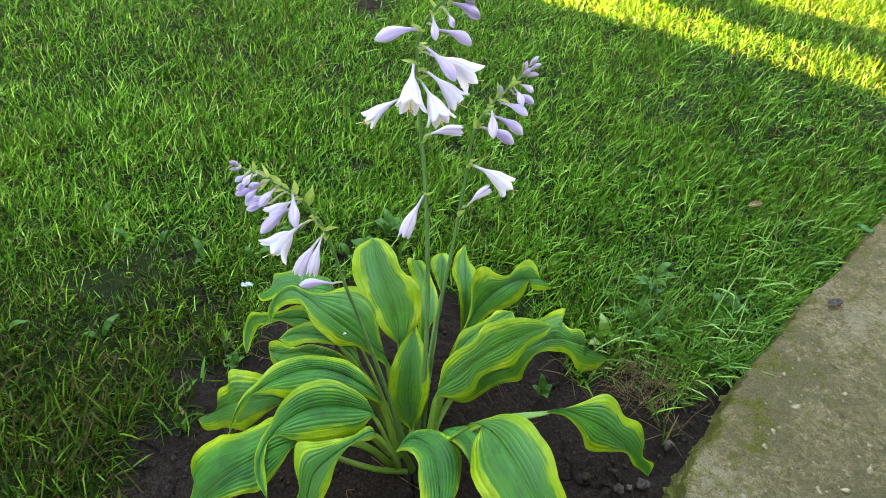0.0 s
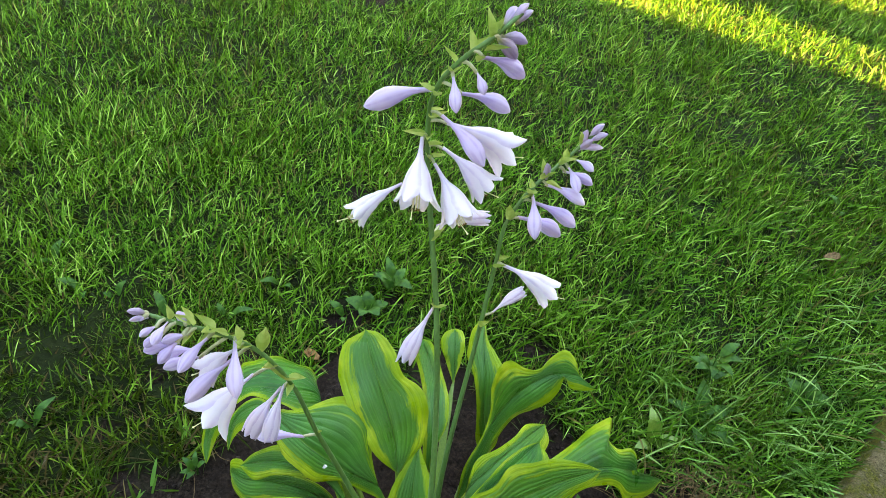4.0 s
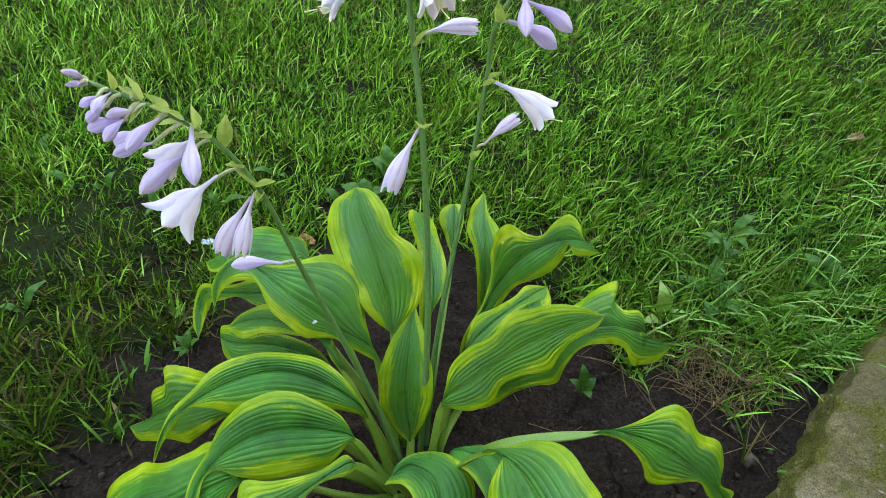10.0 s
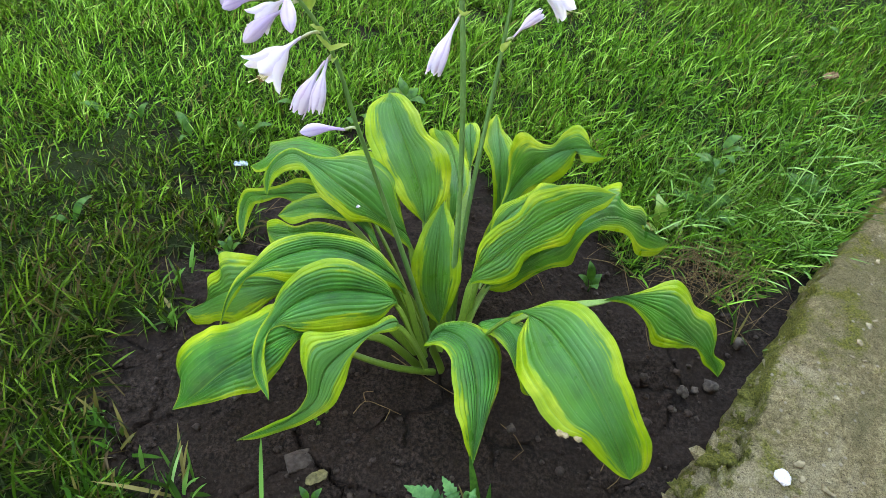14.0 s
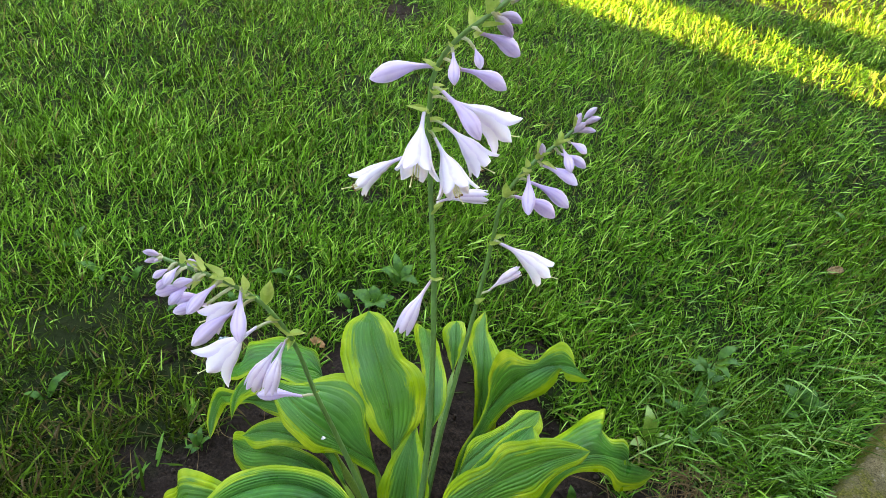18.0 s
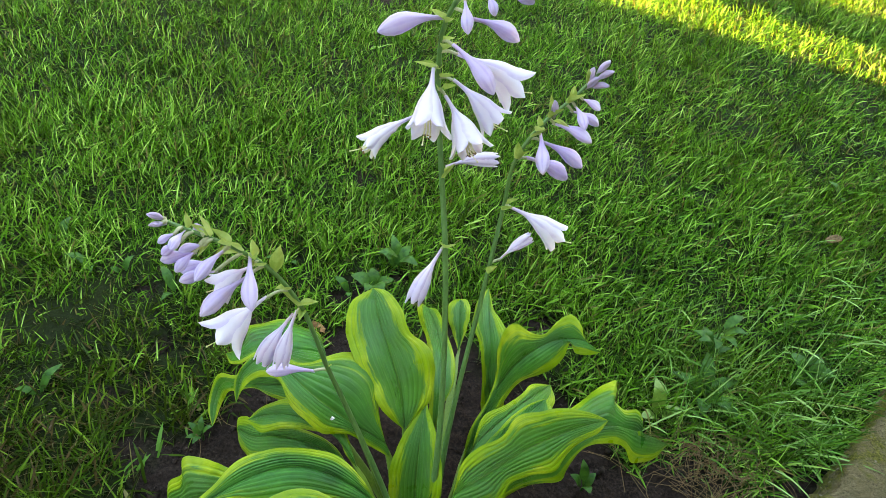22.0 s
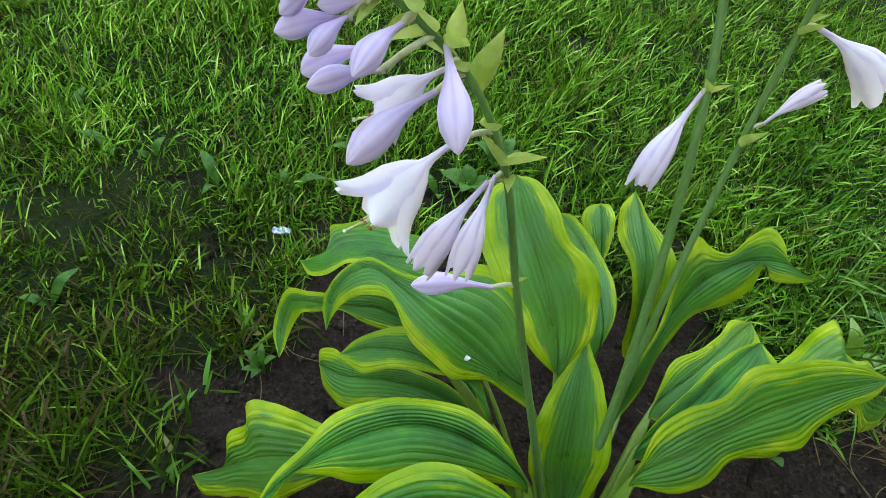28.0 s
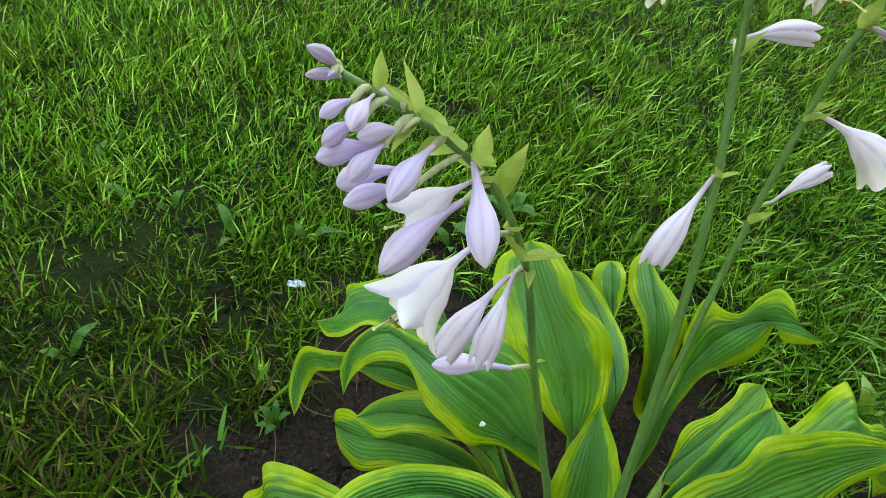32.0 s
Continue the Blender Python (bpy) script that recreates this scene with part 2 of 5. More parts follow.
def soil_material():
    m, nt, b = mat("garden_soil", 0.85)
    b.inputs["Specular IOR Level"].default_value = 0.06
    at = nt.nodes.new("ShaderNodeAttribute")
    at.attribute_name = "bare"
    fine = noise_node(nt, 330.0, 6.0, 0.70)
    big = noise_node(nt, 22.0, 4.0, 0.6)
    soil = ramp(nt, fine, [(0.36, (0.0030, 0.0021, 0.0015)), (0.48, (0.0140, 0.0098, 0.0071)), (0.64, (0.0440, 0.0310, 0.0225))])
    soil = mix(nt, ramp(nt, big, [(0.40, (0, 0, 0)), (0.62, (0.6,) * 3)]), soil, (0.0170, 0.0120, 0.0090))
    under = ramp(nt, fine, [(0.3, (0.0045, 0.0080, 0.002)), (0.7, (0.015, 0.027, 0.006))])
    turf = nt.nodes.new("ShaderNodeAttribute")
    turf.attribute_name = "turf"
    under = mix(nt, turf.outputs["Fac"], under, ramp(nt, fine, [(0.35, (0.020, 0.062, 0.005)), (0.65, (0.085, 0.200, 0.014))]))
    col = mix(nt, at.outputs["Fac"], under, soil)
    vor = nt.nodes.new("ShaderNodeTexVoronoi")
    vor.feature = "DISTANCE_TO_EDGE"
    vor.inputs["Scale"].default_value = 13.0
    g = nt.nodes.new("ShaderNodeNewGeometry")
    warp = nt.nodes.new("ShaderNodeVectorMath")
    warp.operation = "MULTIPLY_ADD"
    nz = node(nt, "ShaderNodeTexNoise", Scale=30.0, Detail=4.0)
    link(nt, g.outputs["Position"], nz.inputs["Vector"])
    link(nt, nz.outputs["Color"], warp.inputs[0])
    warp.inputs[1].default_value = (0.03, 0.03, 0.03)
    link(nt, g.outputs["Position"], warp.inputs[2])
    link(nt, warp.outputs[0], vor.inputs["Vector"])
    crack = ramp(nt, vor.outputs["Distance"], [(0.0, (0, 0, 0)), (0.035, (1, 1, 1))])
    gate = ramp(nt, noise_node(nt, 8.0, 2.0), [(0.50, (1, 1, 1)), (0.58, (0, 0, 0))])
    crack = mix(nt, gate, crack, (1.0, 1.0, 1.0))
    link(nt, mix(nt, 0.8, col, mix(nt, crack, (0.006, 0.005, 0.004), col)), b.inputs["Base Color"])
    link(nt, ramp(nt, big, [(0.3, (0.52,) * 3), (0.7, (0.80,) * 3)]), b.inputs["Roughness"])
    # worm holes and rain pits
    pit = nt.nodes.new("ShaderNodeTexVoronoi")
    pit.inputs["Scale"].default_value = 95.0
    link(nt, warp.outputs[0], pit.inputs["Vector"])
    hole = ramp(nt, mth(nt, "ADD", pit.outputs["Distance"], mth(nt, "MULTIPLY", noise_node(nt, 45.0, 2.0), 0.5)), [(0.26, (0, 0, 0)), (0.36, (1, 1, 1))])
    h = mth(nt, "ADD", mth(nt, "MULTIPLY", fine, 0.35), mth(nt, "MULTIPLY", noise_node(nt, 60.0, 5.0, 0.55), 1.0))
    h = mth(nt, "ADD", h, mth(nt, "MULTIPLY", hole, 0.55))
    h = mth(nt, "ADD", h, mth(nt, "MULTIPLY", crack, 0.9))
    bump(nt, b, h, 0.9, 0.0042)
    return m


def concrete_material():
    m, nt, b = mat("old_concrete", 0.88)
    b.inputs["Specular IOR Level"].default_value = 0.2
    grain = noise_node(nt, 900.0, 3.0, 0.6)
    fine = noise_node(nt, 520.0, 6.0, 0.7)
    mid = noise_node(nt, 150.0, 6.0, 0.72, dist=0.5)
    big = noise_node(nt, 11.0, 5.0, 0.6, dist=0.8)
    col = ramp(nt, mid, [(0.32, (0.130, 0.108, 0.048)), (0.5, (0.270, 0.225, 0.108)), (0.68, (0.440, 0.375, 0.200))])
    col = mix(nt, ramp(nt, big, [(0.38, (0.75,) * 3), (0.52, (0, 0, 0))]), col, (0.165, 0.150, 0.066))
    col = mix(nt, ramp(nt, big, [(0.54, (0, 0, 0)), (0.68, (0.6,) * 3)]), col, (0.470, 0.415, 0.270))
    col = mix(nt, 1.0, col, ramp(nt, grain, [(0.36, (0.66,) * 3), (0.5, (1.0,) * 3), (0.64, (1.36,) * 3)]), "MULTIPLY")
    col = mix(nt, ramp(nt, fine, [(0.36, (0.85,) * 3), (0.44, (0, 0, 0))]), col, (0.060, 0.048, 0.028))
    # dark soaked spots
    col = mix(nt, ramp(nt, noise_node(nt, 24.0, 4.0, 0.6), [(0.66, (0, 0, 0)), (0.74, (0.6,) * 3)]), col, (0.085, 0.072, 0.045))
    at = nt.nodes.new("ShaderNodeAttribute")
    at.attribute_name = "moss"
    grow = mth(nt, "ADD", at.outputs["Fac"], mth(nt, "MULTIPLY_ADD", noise_node(nt, 30.0, 6.0, 0.7), 2.6, -1.3))
    moss = ramp(nt, fine, [(0.34, (0.045, 0.055, 0.006)), (0.52, (0.150, 0.165, 0.018)), (0.68, (0.310, 0.310, 0.050))])
    cover = ramp(nt, grow, [(0.22, (0, 0, 0)), (0.40, (0.45,) * 3), (0.52, (0.9,) * 3)])
    col = mix(nt, cover, col, moss)
    # bits of gravel that show in the worn surface
    vor = nt.nodes.new("ShaderNodeTexVoronoi")
    vor.inputs["Scale"].default_value = 150.0
    link(nt, nt.nodes.new("ShaderNodeNewGeometry").outputs["Position"], vor.inputs["Vector"])
    grit = ramp(nt, vor.outputs["Distance"], [(0.16, (1.0,) * 3), (0.30, (0, 0, 0))])
    pick = ramp(nt, vor.outputs["Color"], [(0.74, (0, 0, 0)), (0.78, (1, 1, 1))])
    stones = mth(nt, "MULTIPLY", grit, pick)
    col = mix(nt, mth(nt, "MULTIPLY", stones, 0.7), col, (0.44, 0.39, 0.29))
    link(nt, col, b.inputs["Base Color"])
    h = mth(nt, "ADD", mth(nt, "MULTIPLY", fine, 0.8), mth(nt, "MULTIPLY", mid, 1.6))
    h = mth(nt, "ADD", h, mth(nt, "MULTIPLY", grain, 0.35))
    h = mth(nt, "ADD", h, mth(nt, "MULTIPLY", stones, 0.3))
    h = mth(nt, "ADD", h, mth(nt, "MULTIPLY", cover, 0.35))
    bump(nt, b, h, 1.0, 0.009)
    return m


def plain_material(name, low, high, scale=120.0, rough=0.7, strength=0.3, let=0.0):
    m, nt, b = mat(name, rough)
    f = noise_node(nt, scale, 4.0, 0.6)
    col = ramp(nt, f, [(0.36, low), (0.64, high)])
    link(nt, col, b.inputs["Base Color"])
    b.inputs["Specular IOR Level"].default_value = 0.25
    bump(nt, b, noise_node(nt, scale * 2.3, 4.0), strength, 0.001)
    if let:
        thin(nt, b, col, let)
    return m


LEAF = leaf_material()
PETIOLE = stem_material("petiole", (0.050, 0.130, 0.014), (0.125, 0.235, 0.030), 0.38)
SCAPE = stem_material("scape", (0.038, 0.120, 0.030), (0.085, 0.205, 0.055))
PEDICEL = stem_material("pedicel", (0.22, 0.27, 0.12), (0.40, 0.42, 0.26))
PETAL = petal_material("open_petal", (0.68, 0.60, 0.78), (0.84, 0.82, 0.93), (0.90, 0.89, 0.95), (0.62, 0.54, 0.80))
BUD = petal_material("bud_petal", (0.56, 0.44, 0.64), (0.62, 0.53, 0.80), (0.76, 0.70, 0.89), (0.46, 0.34, 0.68))
WILT = petal_material("wilted_petal", (0.56, 0.42, 0.56), (0.84, 0.82, 0.93), (0.78, 0.72, 0.87), (0.46, 0.34, 0.60))
YOUNG = petal_material("young_bud", (0.30, 0.34, 0.20), (0.50, 0.42, 0.62), (0.56, 0.47, 0.66), (0.32, 0.27, 0.40))
BRACT = plain_material("bract", (0.24, 0.38, 0.07), (0.46, 0.58, 0.18), 90.0, 0.5, 0.2, 0.40)
STAMEN = plain_material("stamen", (0.70, 0.68, 0.36), (0.86, 0.84, 0.58), 300.0, 0.5, 0.1, 0.2)
ANTHER = plain_material("anther", (0.16, 0.09, 0.05), (0.34, 0.22, 0.08), 300.0, 0.7)
# low lawn blades darkened, tall ones brightened: light and gap shade put into colour
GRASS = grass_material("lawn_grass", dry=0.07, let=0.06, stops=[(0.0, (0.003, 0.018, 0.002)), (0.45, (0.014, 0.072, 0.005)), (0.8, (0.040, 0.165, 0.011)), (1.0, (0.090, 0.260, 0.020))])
LITGRASS = grass_material("lit_grass", dry=0.05, let=0.09, stops=[(0.0, (0.040, 0.170, 0.010)), (0.45, (0.095, 0.305, 0.024)), (0.8, (0.210, 0.480, 0.060)), (1.0, (0.40, 0.68, 0.16))])
# darker stops than GRASS and more brown blades, for one side of the bed
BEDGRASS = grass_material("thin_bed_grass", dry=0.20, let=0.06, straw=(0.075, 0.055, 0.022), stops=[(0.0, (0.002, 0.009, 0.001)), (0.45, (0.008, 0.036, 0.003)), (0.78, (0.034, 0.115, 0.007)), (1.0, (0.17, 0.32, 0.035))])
TALLGRASS = grass_material("tall_grass", [(0.0, (0.006, 0.036, 0.005)), (0.4, (0.030, 0.135, 0.014)), (0.7, (0.110, 0.330, 0.060)), (1.0, (0.34, 0.60, 0.20))], 0.05, 0.10)
PAPERY = plain_material("papery_scar", (0.17, 0.13, 0.055), (0.38, 0.31, 0.17), 300.0, 0.8, 0.6)
DRYLEAF = plain_material("dry_leaf", (0.07, 0.065, 0.025), (0.17, 0.15, 0.06), 260.0, 0.8)
STRAW = plain_material("straw", (0.075, 0.050, 0.020), (0.21, 0.145, 0.062), 400.0, 0.8)
SOIL = soil_material()
CONCRETE = concrete_material()
WEED = plain_material("weed_leaf", (0.016, 0.085, 0.010), (0.045, 0.160, 0.018), 140.0, 0.5, 0.4, 0.22)
WEEDB = plain_material("blue_green_weed", (0.026, 0.130, 0.034), (0.075, 0.235, 0.062), 140.0, 0.55, 0.4, 0.2)
STONE = plain_material("pebble", (0.028, 0.023, 0.018), (0.090, 0.076, 0.058), 180.0, 0.85, 0.6)
CLOD = plain_material("clod", (0.012, 0.0085, 0.006), (0.050, 0.036, 0.026), 220.0, 0.9, 0.8)
GRAVEL = plain_material("gravel", (0.13, 0.110, 0.058), (0.32, 0.275, 0.165), 150.0, 0.85, 0.6)
BRICK = plain_material("brick_bit", (0.030, 0.023, 0.018), (0.070, 0.056, 0.043), 200.0, 0.9, 0.6)
WHITE = plain_material("white_crumb", (0.42, 0.43, 0.44), (0.78, 0.80, 0.82), 420.0, 0.7, 1.0)
FOIL = plain_material("litter", (0.10, 0.17, 0.20), (0.50, 0.58, 0.60), 300.0, 0.45, 0.6)
DEADLEAF = plain_material("dead_leaf", (0.16, 0.075, 0.025), (0.34, 0.19, 0.07), 160.0, 0.7, 0.5)
HEDGE = grass_material("hedge_leaf", [(0.0, (0.025, 0.075, 0.015)), (1.0, (0.075, 0.150, 0.030))], 0.0, 0.2)
PLASTER = plain_material("plaster", (0.10, 0.085, 0.065), (0.17, 0.145, 0.115), 9.0, 0.9, 0.5)
BARK = plain_material("bark", (0.050, 0.035, 0.025), (0.12, 0.09, 0.06), 60.0, 0.9, 0.8)

# ---- mesh tools ----
def obj(name, verts, faces, material, parent=None, uvs=None, smooth=True, label="", mats=None, face_mats=None):
    me = bpy.data.meshes.new(name)
    me.from_pydata([tuple(v) for v in verts], [], faces)
    for mm in (mats or [material]):
        me.materials.append(mm)
    if uvs is not None:
        layer = me.uv_layers.new(name="UVMap")
        idx = np.empty(len(me.loops), dtype=np.int32)
        me.loops.foreach_get("vertex_index", idx)
        layer.data.foreach_set("uv", np.asarray(uvs, dtype=np.float32)[idx].ravel())
    if face_mats is not None:
        me.polygons.foreach_set("material_index", np.asarray(face_mats, dtype=np.int32))
    if smooth:
        me.polygons.foreach_set("use_smooth", np.ones(len(me.polygons), dtype=bool))
    me.update()
    ob = new(name, me)
    if parent is not None:
        ob.parent = parent
    if label:
        tagged(ob, label)
    return ob


def V(*a):
    return np.array(a, dtype=float)


def unit(v):
    return v / (np.linalg.norm(v) + 1e-12)


def spline(points, n):
    """A smooth curve through the points, at n even steps."""
    p = np.asarray(points, float)
    if len(p) == 2:
        p = np.array([p[0], (p[0] + p[1]) / 2, p[1]])
    gaps = np.r_[0, np.cumsum(np.linalg.norm(np.diff(p, axis=0), axis=1) ** 0.75)]
    ext = np.vstack([2 * p[0] - p[1], p, 2 * p[-1] - p[-2]])
    fine = []
    for i in range(len(p) - 1):
        a, b, c, d = ext[i], ext[i + 1], ext[i + 2], ext[i + 3]
        h = max(gaps[i + 1] - gaps[i], 1e-6)
        h0 = gaps[i] - gaps[i - 1] if i > 0 else h
        h2 = gaps[i + 2] - gaps[i + 1] if i + 2 < len(gaps) else h
        m1 = (b - a) / h0 * (h / (h0 + h)) + (c - b) / h * (h0 / (h0 + h))
        m2 = (c - b) / h * (h2 / (h + h2)) + (d - c) / h2 * (h / (h + h2))
        for s in np.linspace(0, 1, 24, endpoint=i == len(p) - 2):
            s2, s3 = s * s, s ** 3
            fine.append((2 * s3 - 3 * s2 + 1) * b + (s3 - 2 * s2 + s) * h * m1 + (3 * s2 - 2 * s3) * c + (s3 - s2) * h * m2)
    fine = np.array(fine)
    d = np.r_[0, np.cumsum(np.linalg.norm(np.diff(fine, axis=0), axis=1))]
    at = np.linspace(0, d[-1], n)
    return np.stack([np.interp(at, d, fine[:, k]) for k in range(3)], 1)


def tube_data(path, radii, sides=8, flat=1.0, up=V(0, 0, 1), groove=0.0):
    """Verts, faces and uvs of a tube along a path."""
    n = len(path)
    tang = np.gradient(path, axis=0)
    verts, uvs, faces = [], [], []
    side = None
    for i in range(n):
        t = unit(tang[i])
        side = unit(np.cross(t, up)) if side is None else unit(side - t * (side @ t))
        nor = np.cross(side, t)
        for k in range(sides):
            a = 2 * math.pi * k / sides
            r = radii[i]
            dent = 1 - groove * max(0.0, math.sin(a)) ** 2
            verts.append(path[i] + r * (math.cos(a) * side + flat * dent * math.sin(a) * nor))
            uvs.append((k / sides, i / (n - 1)))
    for i in range(n - 1):
        for k in range(sides):
            k2 = (k + 1) % sides
            faces.append((i * sides + k, i * sides + k2, (i + 1) * sides + k2, (i + 1) * sides + k))
    faces.append(tuple(range(sides - 1, -1, -1)))
    faces.append(tuple((n - 1) * sides + k for k in range(sides)))
    return verts, faces, uvs


def tube(name, points, r0, r1, material, parent=None, sides=8, n=16, label="", flat=1.0, groove=0.0):
    path = spline(points, n)
    v, f, u = tube_data(path, np.linspace(r0, r1, n), sides, flat, groove=groove)
    return obj(name, v, f, material, parent, u, label=label)


def lump(seed, size, squash=0.7, rough=0.3, rings=6, sides=8):
    """A rough rounded lump about its own middle."""
    rnd = np.random.RandomState(seed)
    off = Vector(rnd.rand(3) * 50)
    verts, faces = [], []
    for i in range(rings + 1):
        th = math.pi * i / rings
        for k in range(sides):
            a = 2 * math.pi * k / sides
            d = Vector((math.sin(th) * math.cos(a), math.sin(th) * math.sin(a), math.cos(th)))
            r = size * (1 + rough * 2.0 * noise.noise(d * 1.6 + off) + rough * noise.noise(d * 4 + off))
            verts.append((d.x * r, d.y * r, d.z * r * squash))
    for i in range(rings):
        for k in range(sides):
            k2 = (k + 1) % sides
            faces.append((i * sides + k, (i + 1) * sides + k, (i + 1) * sides + k2, i * sides + k2))
    return np.array(verts), faces


def joined(chunks):
    verts, faces, n = [], [], 0
    for v, f in chunks:
        verts.extend(v)
        faces.extend(tuple(i + n for i in q) for q in f)
        n += len(v)
    return verts, faces

# ---- ground ----
def edge_gap(x, y):
    """How far a place lies beyond the slab's edge, in metres (over 0: on the slab)."""
    along = (x + y) * 0.7071
    wob = 0.006 * np.sin(along * 9.0 + 0.6) + 0.003 * np.sin(along * 31.0) + 0.009 * np.exp(-((along - 0.13) / 0.06) ** 2)
    return (x - y) * 0.7071 - 0.2015 - wob


def soil_amount(x, y):
    """1 on the bare soil round the plant, 0 on the lawn."""
    left = np.interp(y, [-2.0, -0.30, -0.14, -0.10, -0.05, 0.02, 0.055, 0.12, 0.15, 0.20, 0.27], [-0.28, -0.27, -0.268, -0.275, -0.320, -0.316, -0.275, -0.284, -0.235, -0.205, -0.14])
    back = np.interp(x, [-0.30, -0.20, -0.10, 0.0, 0.06, 0.13, 0.18, 0.25, 0.32, 0.38], [0.17, 0.225, 0.265, 0.275, 0.26, 0.205, 0.165, 0.120, 0.105, 0.12])
    wob = 0.016 * np.sin(x * 57 + 1.3 * np.sin(y * 31)) + 0.014 * np.sin(y * 71 + 2 * np.sin(x * 43)) + 0.008 * np.sin(x * 150 + y * 130)
    d = np.minimum(x - left, back - y) + wob
    d = np.minimum(d, 1.0 + 2.0 * y)
    return np.clip(d / 0.03 + 0.5, 0, 1)


BARE_SPOTS = [(-0.345, 0.075, 0.014), (-0.33, 0.165, 0.014), (-0.215, 0.262, 0.026), (-0.10, 0.325, 0.035), (-0.05, 0.36, 0.02), (-0.30, 0.235, 0.014),
              (-0.15, 1.235, 0.075), (0.13, 0.30, 0.03), (-0.45, 0.02, 0.010), (0.05, 0.62, 0.035), (-0.35, 0.31, 0.016), (-0.12, 0.56, 0.03)]


def bare_spots(x, y):
    out = np.zeros_like(x)
    for cx, cy, r in BARE_SPOTS:
        d = np.hypot(x - cx, (y - cy) * 1.2) + 0.25 * r * np.sin(9 * np.arctan2(y - cy, x - cx) + cx * 40)
        out = np.maximum(out, np.clip((1.15 * r - d) / (0.5 * r), 0, 1))
    return out


def ground():
    xs = np.concatenate([[-400, -120, -40, -15, -6, -3], np.linspace(-1.8, -0.46, 46), np.linspace(-0.44, -0.34, 24), np.linspace(-0.338, 0.36, 400), np.linspace(0.364, 0.46, 30), np.linspace(0.48, 2.0, 50), [3, 6, 15, 40, 120, 400]])
    ys = np.concatenate([[-400, -120, -40, -15, -6, -3], np.linspace(-1.5, -0.32, 26), np.linspace(-0.30, -0.19, 30), np.linspace(-0.188, 0.24, 245), np.linspace(0.244, 0.34, 32), np.linspace(0.36, 2.4, 66), [4, 8, 20, 50, 150, 400]])
    X, Y = np.meshgrid(xs, ys)
    bare = np.maximum(soil_amount(X, Y), bare_spots(X, Y))
    Z = np.zeros_like(X)
    for i in range(X.shape[0]):
        for j in range(X.shape[1]):
            x, y = X[i, j], Y[i, j]
            if abs(x) < 2 and abs(y) < 2.5:
                p = Vector((x, y, 0))
                Z[i, j] = 0.006 * noise.noise(p * 9) + 0.0035 * noise.noise(p * 34) + bare[i, j] * (0.0028 * noise.noise(p * 85) + 0.0014 * noise.noise(p * 190))
    Z -= 0.004 * bare
    Z += 0.010 * np.exp(-(X ** 2 + (Y - 0.03) ** 2) / 0.012)
    g = edge_gap(X, Y)
    Z -= 0.011 * np.exp(-((g + 0.015) / 0.025) ** 2) * (np.abs(X) < 1.5)
    Z = np.where(g > 0.02, Z - 0.03, Z)
    # drying cracks in the soil in front of the plant
    cracks = [[(-.252, -.025), (-.255, -.059), (-.274, -.073), (-.267, -.089), (-.253, -.100), (-.244, -.118)], [(-.128, -.061), (-.121, -.077), (-.112, -.088), (-.085, -.110), (-.066, -.137), (-.052, -.19)],
              [(-.274, -.073), (-.305, -.075)], [(-.255, -.059), (-.215, -.052), (-.196, -.025)], [(-.112, -.088), (-.150, -.108), (-.190, -.150)], [(-.085, -.110), (.000, -.125)]]
    for k, line in enumerate(cracks):
        main = 1.0 if k < 2 else 0.55
        for (x0, y0), (x1, y1) in zip(line, line[1:]):
            for q in np.linspace(0, 1, 40):
                cx = x0 + (x1 - x0) * q + 0.0022 * math.sin(q * 19 + x0 * 90) * math.sin(math.pi * q)
                cy = y0 + (y1 - y0) * q + 0.0022 * math.sin(q * 13 + y0 * 70) * math.sin(math.pi * q)
                near = (np.abs(xs - cx) < 0.006).nonzero()[0]
                rows_ = (np.abs(ys - cy) < 0.006).nonzero()[0]
                if len(near) and len(rows_):
                    win = np.ix_(rows_, near)
                    d2 = (X[win] - cx) ** 2 + (Y[win] - cy) ** 2
                    Z[win] = np.minimum(Z[win], np.where(d2 < ((0.0011 + 0.0005 * math.sin(q * 23 + k)) * (0.6 + 0.4 * main)) ** 2, -0.004 - 0.007 * main, 1.0))
    ny, nx = X.shape
    verts = np.stack([X, Y, Z], -1).reshape(-1, 3)
    faces = [(i * nx + j, i * nx + j + 1, (i + 1) * nx + j + 1, (i + 1) * nx + j) for i in range(ny - 1) for j in range(nx - 1)]
    ob = obj("ground", verts, faces, SOIL)
    at = ob.data.attributes.new("bare", "FLOAT", "POINT")
    at.data.foreach_set("value", bare.ravel().astype(np.float32))
    away = ob.data.attributes.new("turf", "FLOAT", "POINT")
    away.data.foreach_set("value", np.clip((np.maximum(np.maximum(-1.25 - X, X - 1.6), np.maximum(-0.25 - Y, Y - 2.5)) + 0.1) / 0.5, 0, 1).ravel().astype(np.float32))
    tagged(ob, "dark bare garden soil, cracked and damp, under a lawn", "ground", kind="structure")
    return ob


ground()


